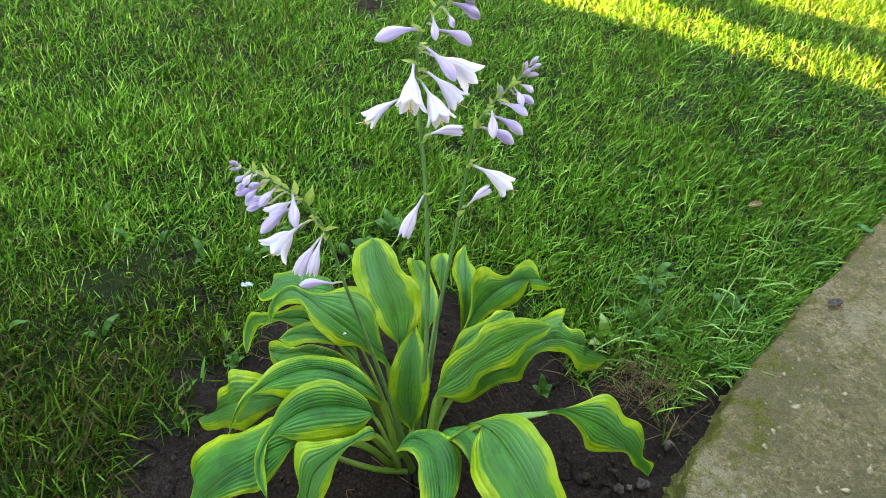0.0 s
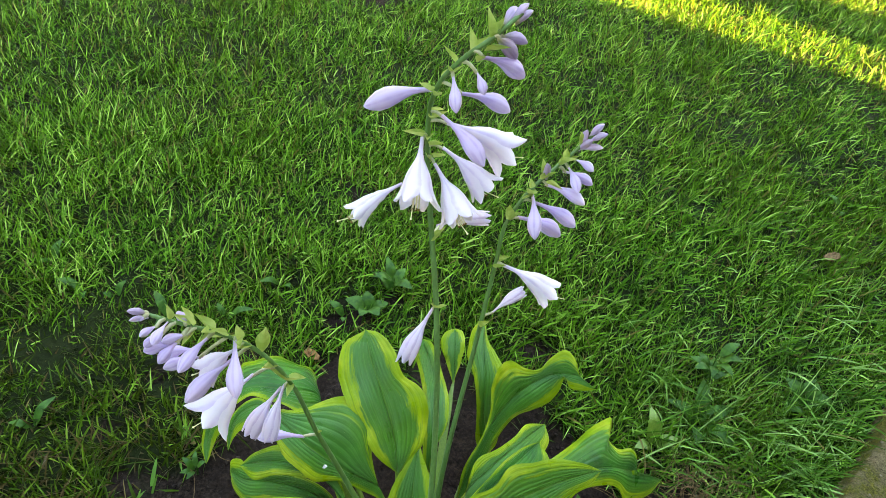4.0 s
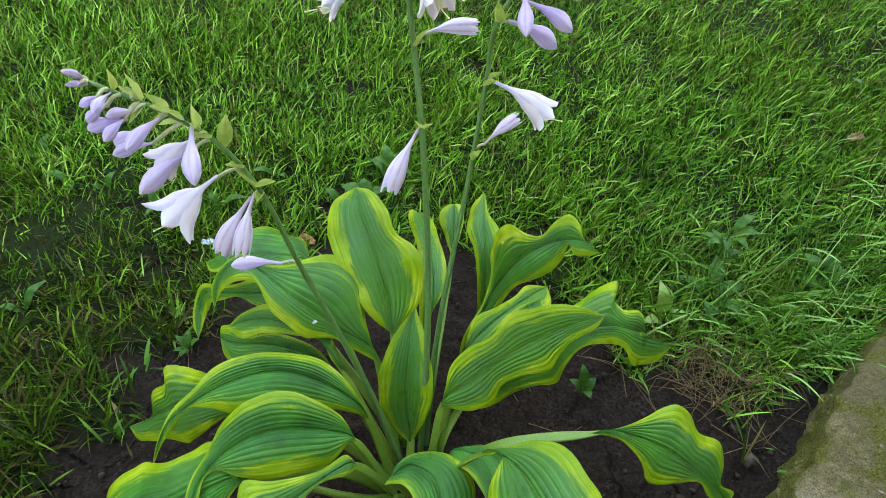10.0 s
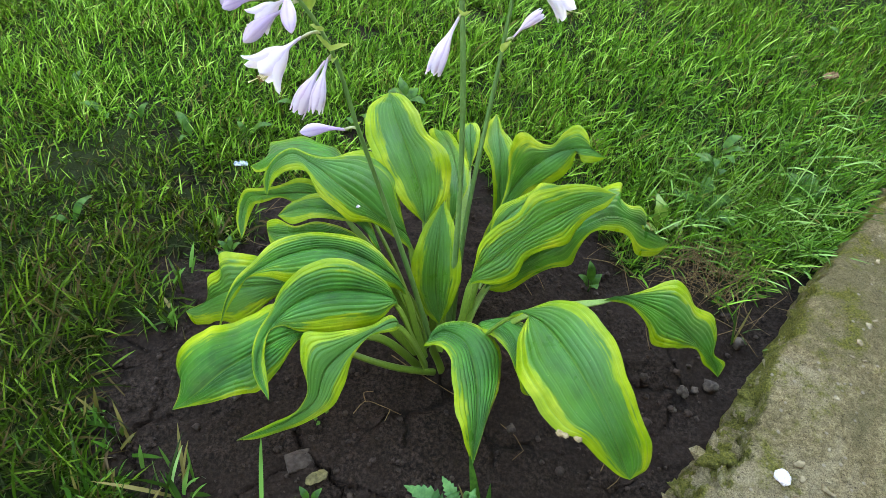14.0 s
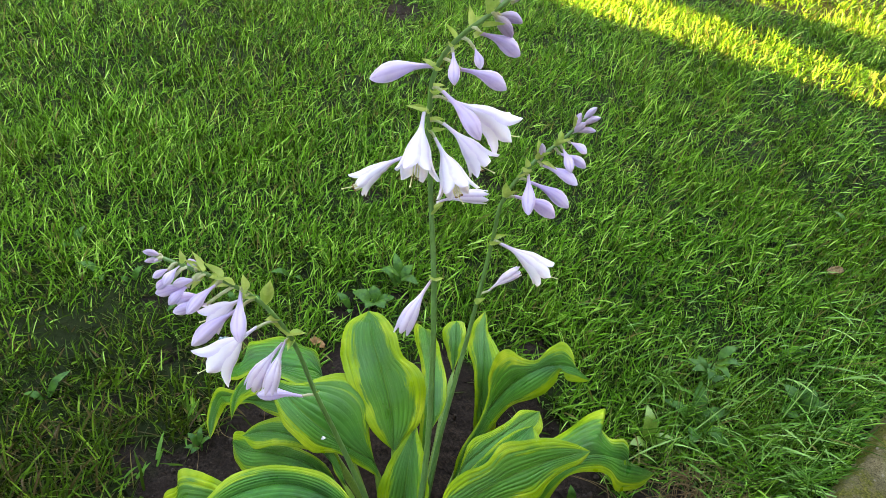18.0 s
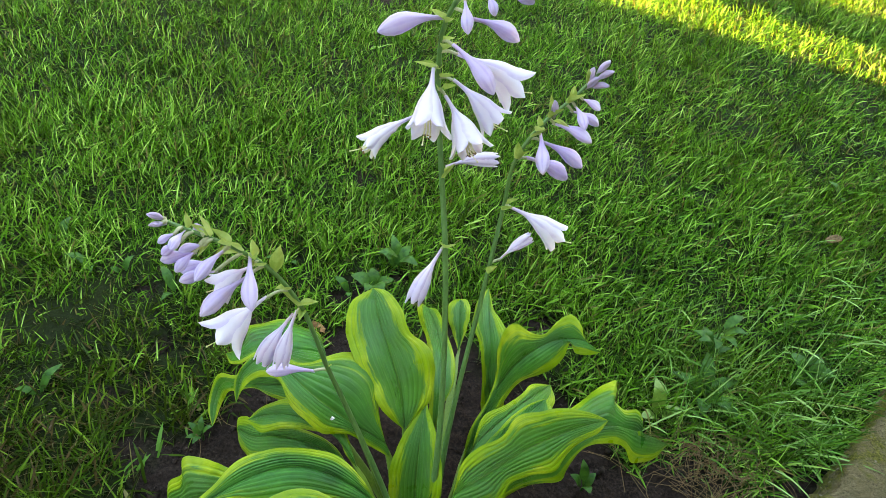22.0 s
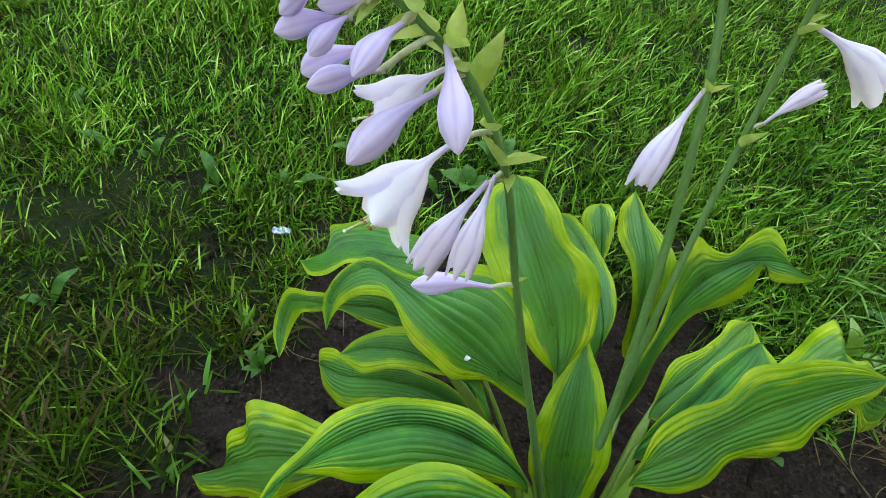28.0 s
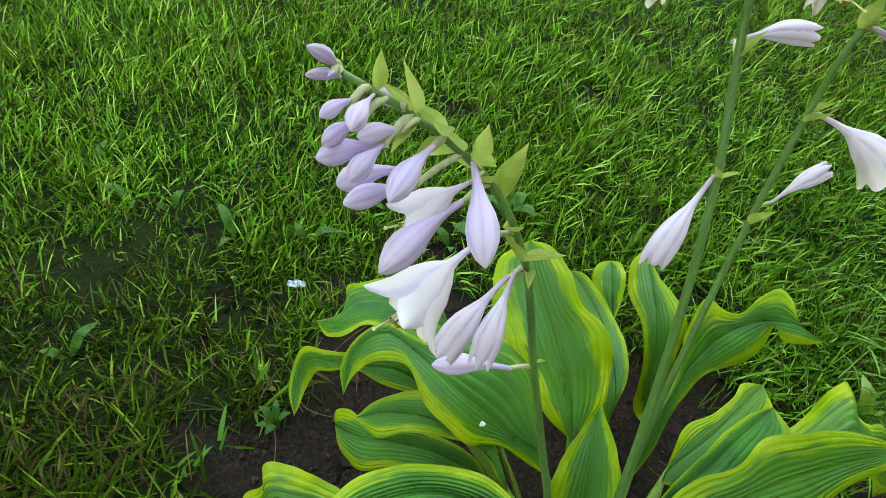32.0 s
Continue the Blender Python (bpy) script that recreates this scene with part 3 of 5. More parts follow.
def slab():
    """An old concrete path with a broken, mossy edge."""
    along = np.concatenate([[-3.0, -1.5, -0.7], np.linspace(-0.4, -0.16, 50), np.linspace(-0.158, 0.62, 390), np.linspace(0.625, 1.1, 100), [1.6, 2.4, 4.0]])
    inward = np.concatenate([[0.0, 0.0005, 0.001], np.linspace(0.0025, 0.075, 44), np.linspace(0.08, 0.42, 52), [0.6, 0.9, 1.2, 1.2]])
    verts, moss = [], []
    n3 = lambda x, y, z=0.0: noise.noise(Vector((x, y, z)))
    for a in along:
        wob = 0.006 * math.sin(a * 9.0 + 0.6) + 0.003 * math.sin(a * 31.0) + 0.009 * math.exp(-((a - 0.13) / 0.06) ** 2)
        jag = 0.0035 * n3(a * 60, 1) + 0.0022 * n3(a * 170, 1)
        ledge = 0.022 * math.exp(-((a - 0.10) / 0.075) ** 2) * (1 + 0.55 * n3(a * 34, 4)) + 0.016 * max(0.0, n3(a * 13, 3.3)) + 0.005 * n3(a * 75, 6) + 0.003
        for i, w in enumerate(inward):
            k = 0.2015 + wob + w + jag * math.exp(-w / 0.02)
            x, y = (a + k) * 0.7071, (a - k) * 0.7071
            p = Vector((x, y, 0))
            z = 0.045
            if i == 0:
                z = -0.045
                k += 0.010 * n3(a * 40, 2, 5)
            elif i == len(inward) - 1:
                z = -0.05
            else:
                # broken away in uneven steps near the rim
                lip = ledge * (1 + 0.35 * n3(a * 90, w * 90, 2))
                gone = min(1.0, max(0.0, (lip - w) / 0.0028))
                chunk = noise.cell(Vector((a * 46 + 0.4 * n3(a * 40, w * 40), w * 70, 1)))
                z -= gone * (0.010 + 0.012 * abs(chunk) + 0.010 * (1 - w / max(lip, 0.004)) + 0.005 * n3(a * 110, w * 110, 3))
                z -= 0.006 * math.exp(-w / 0.006)
                if -0.5 < a < 1.3 and i < len(inward) - 2:
                    z += 0.0025 * noise.noise(p * 12) + 0.0016 * noise.noise(p * 45) + 0.0010 * noise.noise(p * 140)
                    pit = noise.noise(p * 26 + Vector((7, 7, 7)))
                    z -= 0.006 * max(0.0, pit - 0.42)
            verts.append(((a + k) * 0.7071, (a - k) * 0.7071, max(z, 0.004) if 0 < i < len(inward) - 1 else z))
            moss.append(min(1.0, math.exp(-w / 0.050) * (0.50 if a < 0.30 else 0.34) + (0.20 if w < ledge and i else 0)))
    n = len(inward)
    faces = [(i * n + j, i * n + j + 1, (i + 1) * n + j + 1, (i + 1) * n + j) for i in range(len(along) - 1) for j in range(n - 1)]
    faces = [f[::-1] for f in faces]
    ob = obj("concrete_path", verts, faces, CONCRETE, smooth=False)
    at = ob.data.attributes.new("moss", "FLOAT", "POINT")
    at.data.foreach_set("value", np.asarray(moss, dtype=np.float32))
    tagged(ob, "old weathered concrete path with a chipped mossy edge", "path", kind="structure")
    # pale gravel that stands out of the worn surface
    rnd = np.random.RandomState(23)
    chunks = []
    for k in range(420):
        a, w = rnd.uniform(-.3, .95), rnd.uniform(.03, .42)
        v, f = lump(700 + k, rnd.gamma(2.0, .0008) + .0010, .32, .40, 4, 7)
        ca, sa = math.cos(k * 2.4), math.sin(k * 2.4)
        v = v * V(1.4, .8, 1)
        v = np.stack([v[:, 0] * ca - v[:, 1] * sa, v[:, 0] * sa + v[:, 1] * ca, v[:, 2]], 1)
        g = .2015 + w
        chunks.append((v + V((a + g) * .7071, (a - g) * .7071, .0452), f))
    v, f = joined(chunks)
    tagged(obj("gravel", v, f, GRAVEL, ob), "pale gravel bits set in the concrete", kind="stuff")
    # loose flakes and broken stones along the rim
    rnd = np.random.RandomState(19)
    for k in range(150):
        a = rnd.uniform(-.16, .62) if k % 3 else rnd.uniform(-.02, .24)
        w = abs(rnd.normal(0, .016)) + .001
        wob = 0.006 * math.sin(a * 9.0 + 0.6) + 0.003 * math.sin(a * 31.0) + 0.009 * math.exp(-((a - 0.13) / 0.06) ** 2)
        g = 0.2015 + wob + w
        size = rnd.uniform(.003, .0085)
        v, f = lump(300 + k, size, rnd.uniform(.28, .55), .45, 4, 6)
        ca, sa = math.cos(k * 2.4), math.sin(k * 2.4)
        v = v * V(1.35, .8, 1)
        v = np.stack([v[:, 0] * ca - v[:, 1] * sa, v[:, 0] * sa + v[:, 1] * ca, v[:, 2] + .25 * v[:, 0] * rnd.normal()], 1)
        z = .016 + .020 * min(1, w / .026) + rnd.uniform(-.003, .003)
        chip = obj("flake", v + V((a + g) * .7071, (a - g) * .7071, z), f, CONCRETE, ob, smooth=False)
        grown = chip.data.attributes.new("moss", "FLOAT", "POINT")
        grown.data.foreach_set("value", np.full(len(v), rnd.choice([0.0, .35, .55]), dtype=np.float32))


slab()

# ---- the hosta ----
hosta = tagged(new("hosta"), "variegated hosta with yellow-edged green leaves and lavender flowers in bare soil", "plant")


def rib_relief(u, s, ribs, phase, w):
    """Arched strips between sunken veins, and the sunken midrib."""
    au = np.abs(u)
    strip = np.abs(np.sin(math.pi * ribs * (au ** 0.85 + 0.012 * np.sin(9 * s + phase)))) ** 0.7
    fade = 0.5 + 0.5 * np.sin(4.3 * s + 5.0 * u + 2 * phase + 1.5 * np.sin(7 * u + phase))
    lift = (0.00042 + 0.00060 * fade) * (1.2 - 0.6 * s) * strip * min(1.0, w / 0.022) * (1 - au ** 6)
    return lift - 0.0016 * np.exp(-(au / 0.05) ** 2) * (1 - s)


def leaf_stalk(foot, b, go, inside, under, rise, thick, blade):
    """A channelled petiole from the crown to the blade."""
    foot = V(*foot)
    back = b - go * 0.35 * np.linalg.norm(b - foot) * 0.5
    midp = foot * 0.45 + back * 0.55 + V(0, 0, rise)
    pts = spline([foot, midp, b - under * 0.0012, inside - under * 0.003], 26)
    radii = np.interp(np.linspace(0, 1, 26), [0, .5, .82, 1], [thick * 1.15, thick, thick * .95, thick * .25])
    v, f, uv = tube_data(pts, radii, 14, flat=0.55, up=under, groove=0.5)
    obj("petiole", v, f, PETIOLE, blade, uv)


def shaped_leaf(mid, one, other, foot, rise=0.02, phase=0.0, arch=0.15, cup=0.15, thick=0.0038, ribs=7.0, margin=1.0):
    """A ribbed blade between its midrib and the runs of its two margins, all from stalk to tip."""
    ns, nu = 64, 121
    start, end = V(*mid[0]), V(*mid[-1])
    start = start + unit(V(*foot) - start) * min(0.010, 0.2 * np.linalg.norm(V(*foot) - start))
    m = spline([start, *mid], ns)
    left, right = spline([start, *one, end], ns), spline([start, *other, end], ns)
    tang = np.gradient(m, axis=0)
    nor = np.cross(right - left, tang)
    nor /= np.linalg.norm(nor, axis=1)[:, None] + 1e-9
    turn = np.sign(nor @ V(0.05, -0.45, 1.0)).sum()
    nor = nor if turn >= 0 else -nor
    for _ in range(6):
        nor[1:-1] = (nor[:-2] + nor[1:-1] + nor[2:]) / 3
    nor /= np.linalg.norm(nor, axis=1)[:, None] + 1e-9
    u = np.linspace(-1, 1, nu)
    au = np.abs(u)[:, None]
    verts, uvs = [], []
    for i in range(ns):
        s = i / (ns - 1)
        env = min(1.0, s * 5) * min(1.0, (1 - s) * 6)
        edge = np.where((u < 0)[:, None], left[i], right[i])
        w = np.linalg.norm(edge - m[i], axis=1)
        hump = arch * w * 4 * au[:, 0] * (1 - au[:, 0]) * 0.5 + cup * w * (np.exp(-au[:, 0] * 2.2) * au[:, 0]) * env
        frill = 0.05 * w * au[:, 0] ** 2.5 * np.sin(2 * math.pi * 4.1 * s + phase + np.where(u > 0, 1.9, 0.0)) * env
        notch = 1 + (0.010 * np.sin(31 * s + 2 * phase + 2 * np.sign(u)) + 0.006 * np.sin(67 * s + phase)) * env
        wide = 0.5 * (np.linalg.norm(left[i] - m[i]) + np.linalg.norm(right[i] - m[i]))
        h = hump + frill + rib_relief(u, s, ribs, phase, wide)
        verts.append(m[i] + (edge - m[i]) * au * notch[:, None] + h[:, None] * nor[i])
        uvs.extend((.5 + .5 * math.copysign(abs(c) ** margin, c), s) for c in u)
    verts = np.concatenate(verts)
    faces = [(i * nu + j, i * nu + j + 1, (i + 1) * nu + j + 1, (i + 1) * nu + j) for i in range(ns - 1) for j in range(nu - 1)]
    if turn < 0:
        faces = [q[::-1] for q in faces]
    blade = obj("leaf", verts, faces, LEAF, hosta, uvs)
    leaf_stalk(foot, m[0], unit(tang[1]), m[5], nor[2], rise, thick, blade)
    return blade


# ---- the leaves: midrib, one margin, the other margin ----
blades_made = []
# the young upright leaf in the middle
blades_made.append(shaped_leaf([(-.005, .035, .035), (-.009, .049, .060), (-.009, .068, .087), (-.008, .087, .104), (-.006, .111, .118)],
                               [(-.020, .040, .036), (-.032, .055, .063), (-.030, .071, .087), (-.022, .086, .102), (-.011, .101, .113)],
                               [(.007, .038, .055), (.013, .053, .085), (.009, .070, .098), (.003, .089, .109), (-.003, .102, .115)],
                               foot=(-.003, .012, .0), rise=0, phase=.0, arch=.10, cup=.35, margin=1.0))
# the tall leaf behind it
blades_made.append(shaped_leaf([(-.023, .092, .113), (-.028, .111, .129), (-.041, .138, .151), (-.053, .161, .166), (-.059, .181, .176)],
                               [(-.041, .093, .122), (-.056, .109, .135), (-.071, .129, .148), (-.079, .152, .158), (-.076, .171, .168)],
                               [(-.003, .111, .116), (-.001, .136, .134), (-.008, .146, .145), (-.024, .152, .156), (-.034, .169, .169), (-.048, .179, .176)],
                               foot=(-.008, .035, .0), rise=.005, phase=1.0, arch=.16, cup=.30))
# the leaf with the white speck, its tip hooked down
blades_made.append(shaped_leaf([(-.035, .077, .094), (-.062, .077, .124), (-.095, .085, .151), (-.120, .101, .160), (-.138, .111, .160), (-.154, .103, .151), (-.158, .084, .133)],
                               [(-.042, .087, .113), (-.047, .107, .128), (-.054, .129, .138), (-.066, .133, .146), (-.085, .122, .155), (-.103, .109, .160), (-.119, .108, .162), (-.139, .117, .161), (-.154, .110, .154), (-.162, .097, .142)],
                               [(-.049, .071, .103), (-.068, .070, .122), (-.088, .065, .130), (-.099, .069, .139), (-.112, .077, .148), (-.124, .093, .157), (-.140, .096, .154), (-.150, .093, .147), (-.156, .088, .138)],
                               foot=(-.012, .02, .0), rise=.0, phase=.4, arch=.16, cup=.20))
# the far leaf behind the hooked one
blades_made.append(shaped_leaf([(-.101, .157, .105), (-.131, .150, .122), (-.157, .149, .123), (-.174, .143, .116), (-.191, .153, .104)],
                               [(-.116, .189, .099), (-.141, .193, .105), (-.161, .191, .107), (-.174, .184, .108), (-.170, .158, .117), (-.179, .151, .113)],
                               [(-.104, .133, .114), (-.129, .132, .127), (-.155, .139, .125), (-.166, .133, .121), (-.180, .137, .111)],
                               foot=(-.016, .03, .0), rise=.02, phase=2.0, arch=.15, cup=.15))
# the leaf that arches out over the lawn's edge and hangs
blades_made.append(shaped_leaf([(-.102, .121, .078), (-.133, .128, .095), (-.155, .131, .091), (-.177, .137, .081), (-.198, .144, .068), (-.204, .132, .053), (-.203, .115, .040)],
                               [(-.117, .133, .099), (-.140, .138, .106), (-.163, .138, .094), (-.186, .145, .082), (-.203, .152, .071), (-.209, .140, .059), (-.209, .127, .049)],
                               [(-.113, .118, .081), (-.141, .121, .086), (-.161, .130, .086), (-.179, .133, .075), (-.189, .136, .068), (-.197, .130, .053), (-.201, .119, .043)],
                               foot=(-.012, .04, .0), rise=.01, phase=.8, arch=.2, cup=.1))
# the leaf under it
blades_made.append(shaped_leaf([(-.062, .059, .105), (-.078, .070, .118), (-.106, .079, .127), (-.130, .082, .124), (-.151, .081, .114)],
                               [(-.076, .083, .121), (-.097, .090, .129), (-.111, .094, .131), (-.128, .092, .128), (-.142, .088, .121)],
                               [(-.067, .059, .108), (-.075, .070, .117), (-.092, .070, .123), (-.119, .071, .123), (-.136, .069, .117)],
                               foot=(-.014, .02, .0), rise=.0, phase=2.7, arch=.2, cup=.15, margin=0.85))
# the shaded leaf beneath
blades_made.append(shaped_leaf([(-.067, .061, .086), (-.096, .069, .104), (-.125, .075, .102), (-.151, .081, .089), (-.167, .091, .082)],
                               [(-.079, .071, .101), (-.097, .077, .108), (-.118, .082, .107), (-.139, .083, .099), (-.159, .098, .091), (-.168, .099, .085)],
                               [(-.078, .054, .085), (-.103, .060, .097), (-.124, .063, .093), (-.148, .066, .078), (-.161, .077, .077)],
                               foot=(-.016, .02, .0), rise=.01, phase=.2, arch=.2, cup=.1))
# the arched leaf, its tip hanging
blades_made.append(shaped_leaf([(-.038, .027, .090), (-.066, .037, .110), (-.099, .040, .122), (-.129, .030, .125), (-.155, .012, .123), (-.170, -.002, .118), (-.182, -.029, .092)],
                               [(-.042, .032, .096), (-.053, .042, .108), (-.074, .053, .119), (-.100, .053, .126), (-.125, .048, .129), (-.145, .037, .130), (-.158, .019, .126), (-.169, .006, .122), (-.176, -.010, .113)],
                               [(-.045, .024, .091), (-.072, .022, .102), (-.104, .016, .110), (-.128, .009, .114), (-.148, .009, .120), (-.160, .007, .121), (-.167, -.004, .115), (-.174, -.014, .108)],
                               foot=(-.016, .008, .0), rise=.0, phase=1.2, arch=.28, cup=.12, margin=0.62))
# the arched leaf over it
blades_made.append(shaped_leaf([(-.043, -.003, .112), (-.074, -.005, .126), (-.105, -.012, .128), (-.126, -.024, .121), (-.140, -.039, .110), (-.144, -.060, .100), (-.132, -.083, .091)],
                               [(-.051, .006, .124), (-.064, .010, .133), (-.085, .013, .143), (-.112, .006, .141), (-.130, -.008, .130), (-.138, -.024, .119), (-.145, -.035, .112), (-.149, -.049, .104), (-.145, -.067, .096)],
                               [(-.044, -.007, .110), (-.056, -.021, .106), (-.072, -.029, .109), (-.104, -.037, .113), (-.117, -.036, .114), (-.127, -.033, .115), (-.136, -.036, .113), (-.139, -.051, .105), (-.134, -.071, .096)],
                               foot=(-.014, .0, .0), rise=.0, phase=2.2, arch=.28, cup=.12, margin=0.72))
# the wavy leaf low at the side
blades_made.append(shaped_leaf([(-.143, .031, .080), (-.169, .034, .073), (-.193, .035, .063), (-.218, .032, .047), (-.237, .030, .035)],
                               [(-.150, .044, .092), (-.165, .052, .092), (-.183, .058, .088), (-.203, .061, .082), (-.202, .051, .076), (-.214, .046, .066), (-.212, .035, .054)],
                               [(-.147, .027, .070), (-.172, .021, .047), (-.187, .019, .033), (-.205, .022, .034), (-.219, .022, .026), (-.229, .023, .025)],
                               foot=(-.02, .012, .0), rise=.03, phase=.5, arch=.15, cup=.15, margin=0.9))
# the broad leaf near the soil
blades_made.append(shaped_leaf([(-.115, -.033, .107), (-.142, -.045, .102), (-.172, -.058, .087), (-.192, -.068, .071), (-.215, -.075, .053)],
                               [(-.121, -.015, .116), (-.139, -.013, .115), (-.154, -.020, .109), (-.170, -.024, .102), (-.192, -.022, .091), (-.209, -.030, .079), (-.218, -.042, .068), (-.210, -.054, .068), (-.210, -.066, .062)],
                               [(-.116, -.039, .104), (-.123, -.049, .098), (-.135, -.066, .088), (-.144, -.072, .083), (-.159, -.074, .080), (-.178, -.077, .073), (-.199, -.076, .062)],
                               foot=(-.02, .0, .0), rise=.03, phase=3.0, arch=.22, cup=.15))
# the leaf that hangs down to a long tip
blades_made.append(shaped_leaf([(-.041, -.020, .107), (-.071, -.046, .114), (-.091, -.065, .107), (-.098, -.081, .090), (-.123, -.089, .067), (-.168, -.087, .026)],
                               [(-.045, -.016, .110), (-.061, -.030, .115), (-.089, -.040, .120), (-.110, -.042, .119), (-.110, -.058, .110), (-.104, -.074, .097), (-.111, -.084, .082), (-.132, -.087, .063)],
                               [(-.042, -.028, .106), (-.061, -.039, .113), (-.072, -.055, .110), (-.077, -.073, .099), (-.085, -.084, .088), (-.101, -.090, .076), (-.123, -.092, .060), (-.148, -.091, .040)],
                               foot=(-.014, -.004, .0), rise=.01, phase=1.7, arch=.20, cup=.15, margin=0.85))
# the leaf that bends over towards the path
blades_made.append(shaped_leaf([(-.015, -.018, .077), (-.002, -.008, .077), (.014, -.014, .074), (.024, -.039, .068), (.026, -.074, .058), (.023, -.107, .038)],
                               [(-.019, -.023, .076), (-.007, -.023, .078), (.002, -.033, .077), (.005, -.062, .072), (.012, -.087, .060)],
                               [(-.007, -.003, .077), (.010, .004, .074), (.030, .005, .066), (.045, -.008, .056), (.048, -.032, .051), (.039, -.061, .052), (.029, -.090, .047)],
                               foot=(.0, -.004, .0), rise=.0, phase=.9, arch=.22, cup=.15))
# the broadest leaf, with a scarred margin
blades_made.append(shaped_leaf([(.053, -.005, .105), (.070, -.018, .114), (.089, -.049, .118), (.107, -.081, .109), (.124, -.107, .089), (.138, -.124, .064)],
                               [(.055, -.010, .106), (.063, -.009, .111), (.054, -.033, .104), (.053, -.058, .100), (.064, -.082, .099), (.081, -.102, .094), (.095, -.106, .093), (.112, -.117, .082), (.131, -.124, .068)],
                               [(.065, -.006, .112), (.088, -.004, .122), (.106, -.011, .126), (.117, -.029, .126), (.128, -.047, .122), (.132, -.065, .114), (.142, -.085, .100), (.153, -.103, .080), (.152, -.116, .066)],
                               foot=(.012, .004, .0), rise=.01, phase=2.4, arch=.16, cup=.15, margin=0.95))
# the grey-green leaf beneath it
blades_made.append(shaped_leaf([(.030, .012, .062), (.050, .004, .068), (.061, -.018, .067), (.067, -.035, .057), (.072, -.047, .042)],
                               [(.030, -.000, .066), (.044, -.011, .070), (.053, -.024, .068), (.061, -.039, .057), (.066, -.047, .046)],
                               [(.050, .015, .065), (.075, .009, .063), (.088, -.004, .057), (.084, -.026, .052), (.080, -.045, .039)],
                               foot=(.012, .006, .0), rise=.0, phase=.3, arch=.15, cup=.15))
# the leaf on a long stalk that droops by the path
blades_made.append(shaped_leaf([(.138, .013, .107), (.163, .013, .099), (.199, .009, .077), (.228, .004, .050), (.248, .001, .028), (.259, -.004, .008)],
                               [(.150, .008, .102), (.168, -.002, .086), (.176, -.010, .072), (.201, -.006, .060), (.224, .000, .049), (.236, -.004, .032), (.246, -.004, .022)],
                               [(.153, .017, .105), (.177, .030, .100), (.202, .044, .092), (.216, .038, .082), (.223, .030, .074), (.240, .030, .062), (.250, .017, .045), (.248, .006, .034), (.265, .005, .017)],
                               foot=(.016, .010, .0), rise=.034, phase=2.0, arch=.18, cup=.15, thick=.0042))
# the wavy leaf above the stalk
blades_made.append(shaped_leaf([(.020, .034, .100), (.042, .042, .121), (.070, .053, .144), (.098, .061, .160), (.118, .066, .167), (.132, .069, .170)],
                               [(.022, .041, .112), (.025, .050, .126), (.039, .057, .141), (.053, .061, .151), (.065, .070, .167), (.079, .072, .172), (.100, .073, .176), (.116, .072, .175)],
                               [(.025, .030, .095), (.040, .028, .097), (.057, .031, .105), (.064, .039, .121), (.080, .042, .129), (.096, .045, .135), (.104, .052, .146), (.113, .058, .156), (.126, .063, .162)],
                               foot=(.010, .012, .0), rise=.0, phase=2.6, arch=.18, cup=.18, margin=1.05))
# the leaf with its tip between two others
blades_made.append(shaped_leaf([(.028, .056, .089), (.052, .073, .110), (.074, .093, .124), (.095, .111, .130)],
                               [(.032, .063, .098), (.052, .082, .116), (.069, .098, .125), (.087, .109, .129)],
                               [(.050, .050, .086), (.075, .059, .103), (.094, .076, .119), (.103, .094, .127)],
                               foot=(.014, .016, .0), rise=.0, phase=1.1, arch=.12, cup=.2))
# the ruffled leaf beneath the wavy one
blades_made.append(shaped_leaf([(.039, .058, .064), (.079, .069, .092), (.110, .074, .119), (.148, .100, .112), (.187, .112, .087), (.228, .125, .048)],
                               [(.060, .083, .069), (.087, .089, .109), (.120, .115, .114), (.146, .139, .106), (.171, .158, .097), (.161, .138, .105), (.170, .124, .103), (.187, .130, .094), (.192, .122, .087), (.182, .109, .089), (.204, .117, .071)],
                               [(.053, .052, .053), (.084, .062, .071), (.096, .059, .084), (.110, .060, .088), (.114, .064, .103), (.125, .075, .114), (.142, .085, .109), (.169, .094, .089), (.177, .091, .074), (.210, .108, .050)],
                               foot=(.016, .02, .0), rise=.02, phase=.6, arch=.14, cup=.15, margin=.75))
# the ruffled leaf at the back
blades_made.append(shaped_leaf([(.036, .106, .034), (.048, .132, .063), (.064, .157, .082), (.090, .183, .096), (.119, .197, .104), (.142, .193, .110), (.155, .177, .114)],
                               [(.036, .116, .055), (.053, .146, .079), (.059, .162, .098), (.056, .171, .117), (.060, .184, .132), (.074, .194, .127), (.091, .196, .113), (.104, .199, .109), (.116, .208, .119), (.129, .212, .125), (.139, .203, .120), (.142, .194, .113)],
                               [(.047, .114, .030), (.065, .144, .059), (.081, .164, .073), (.108, .177, .077), (.125, .186, .091), (.131, .195, .104), (.135, .188, .098), (.147, .182, .103)],
                               foot=(.012, .03, .0), rise=.0, phase=1.6, arch=.12, cup=.35, thick=.0048, margin=0.75))
# the upright leaf behind the flower stalks
blades_made.append(shaped_leaf([(.067, .168, .004), (.058, .182, .046), (.056, .204, .075), (.054, .230, .084), (.055, .282, .080)],
                               [(.056, .170, .004), (.050, .187, .052), (.046, .208, .071), (.039, .235, .072), (.044, .268, .074)],
                               [(.074, .171, .004), (.073, .190, .061), (.077, .207, .082), (.068, .225, .089), (.059, .244, .088), (.057, .264, .085)],
                               foot=(.012, .04, .0), rise=.0, phase=2.9, arch=.1, cup=.35, margin=.8))
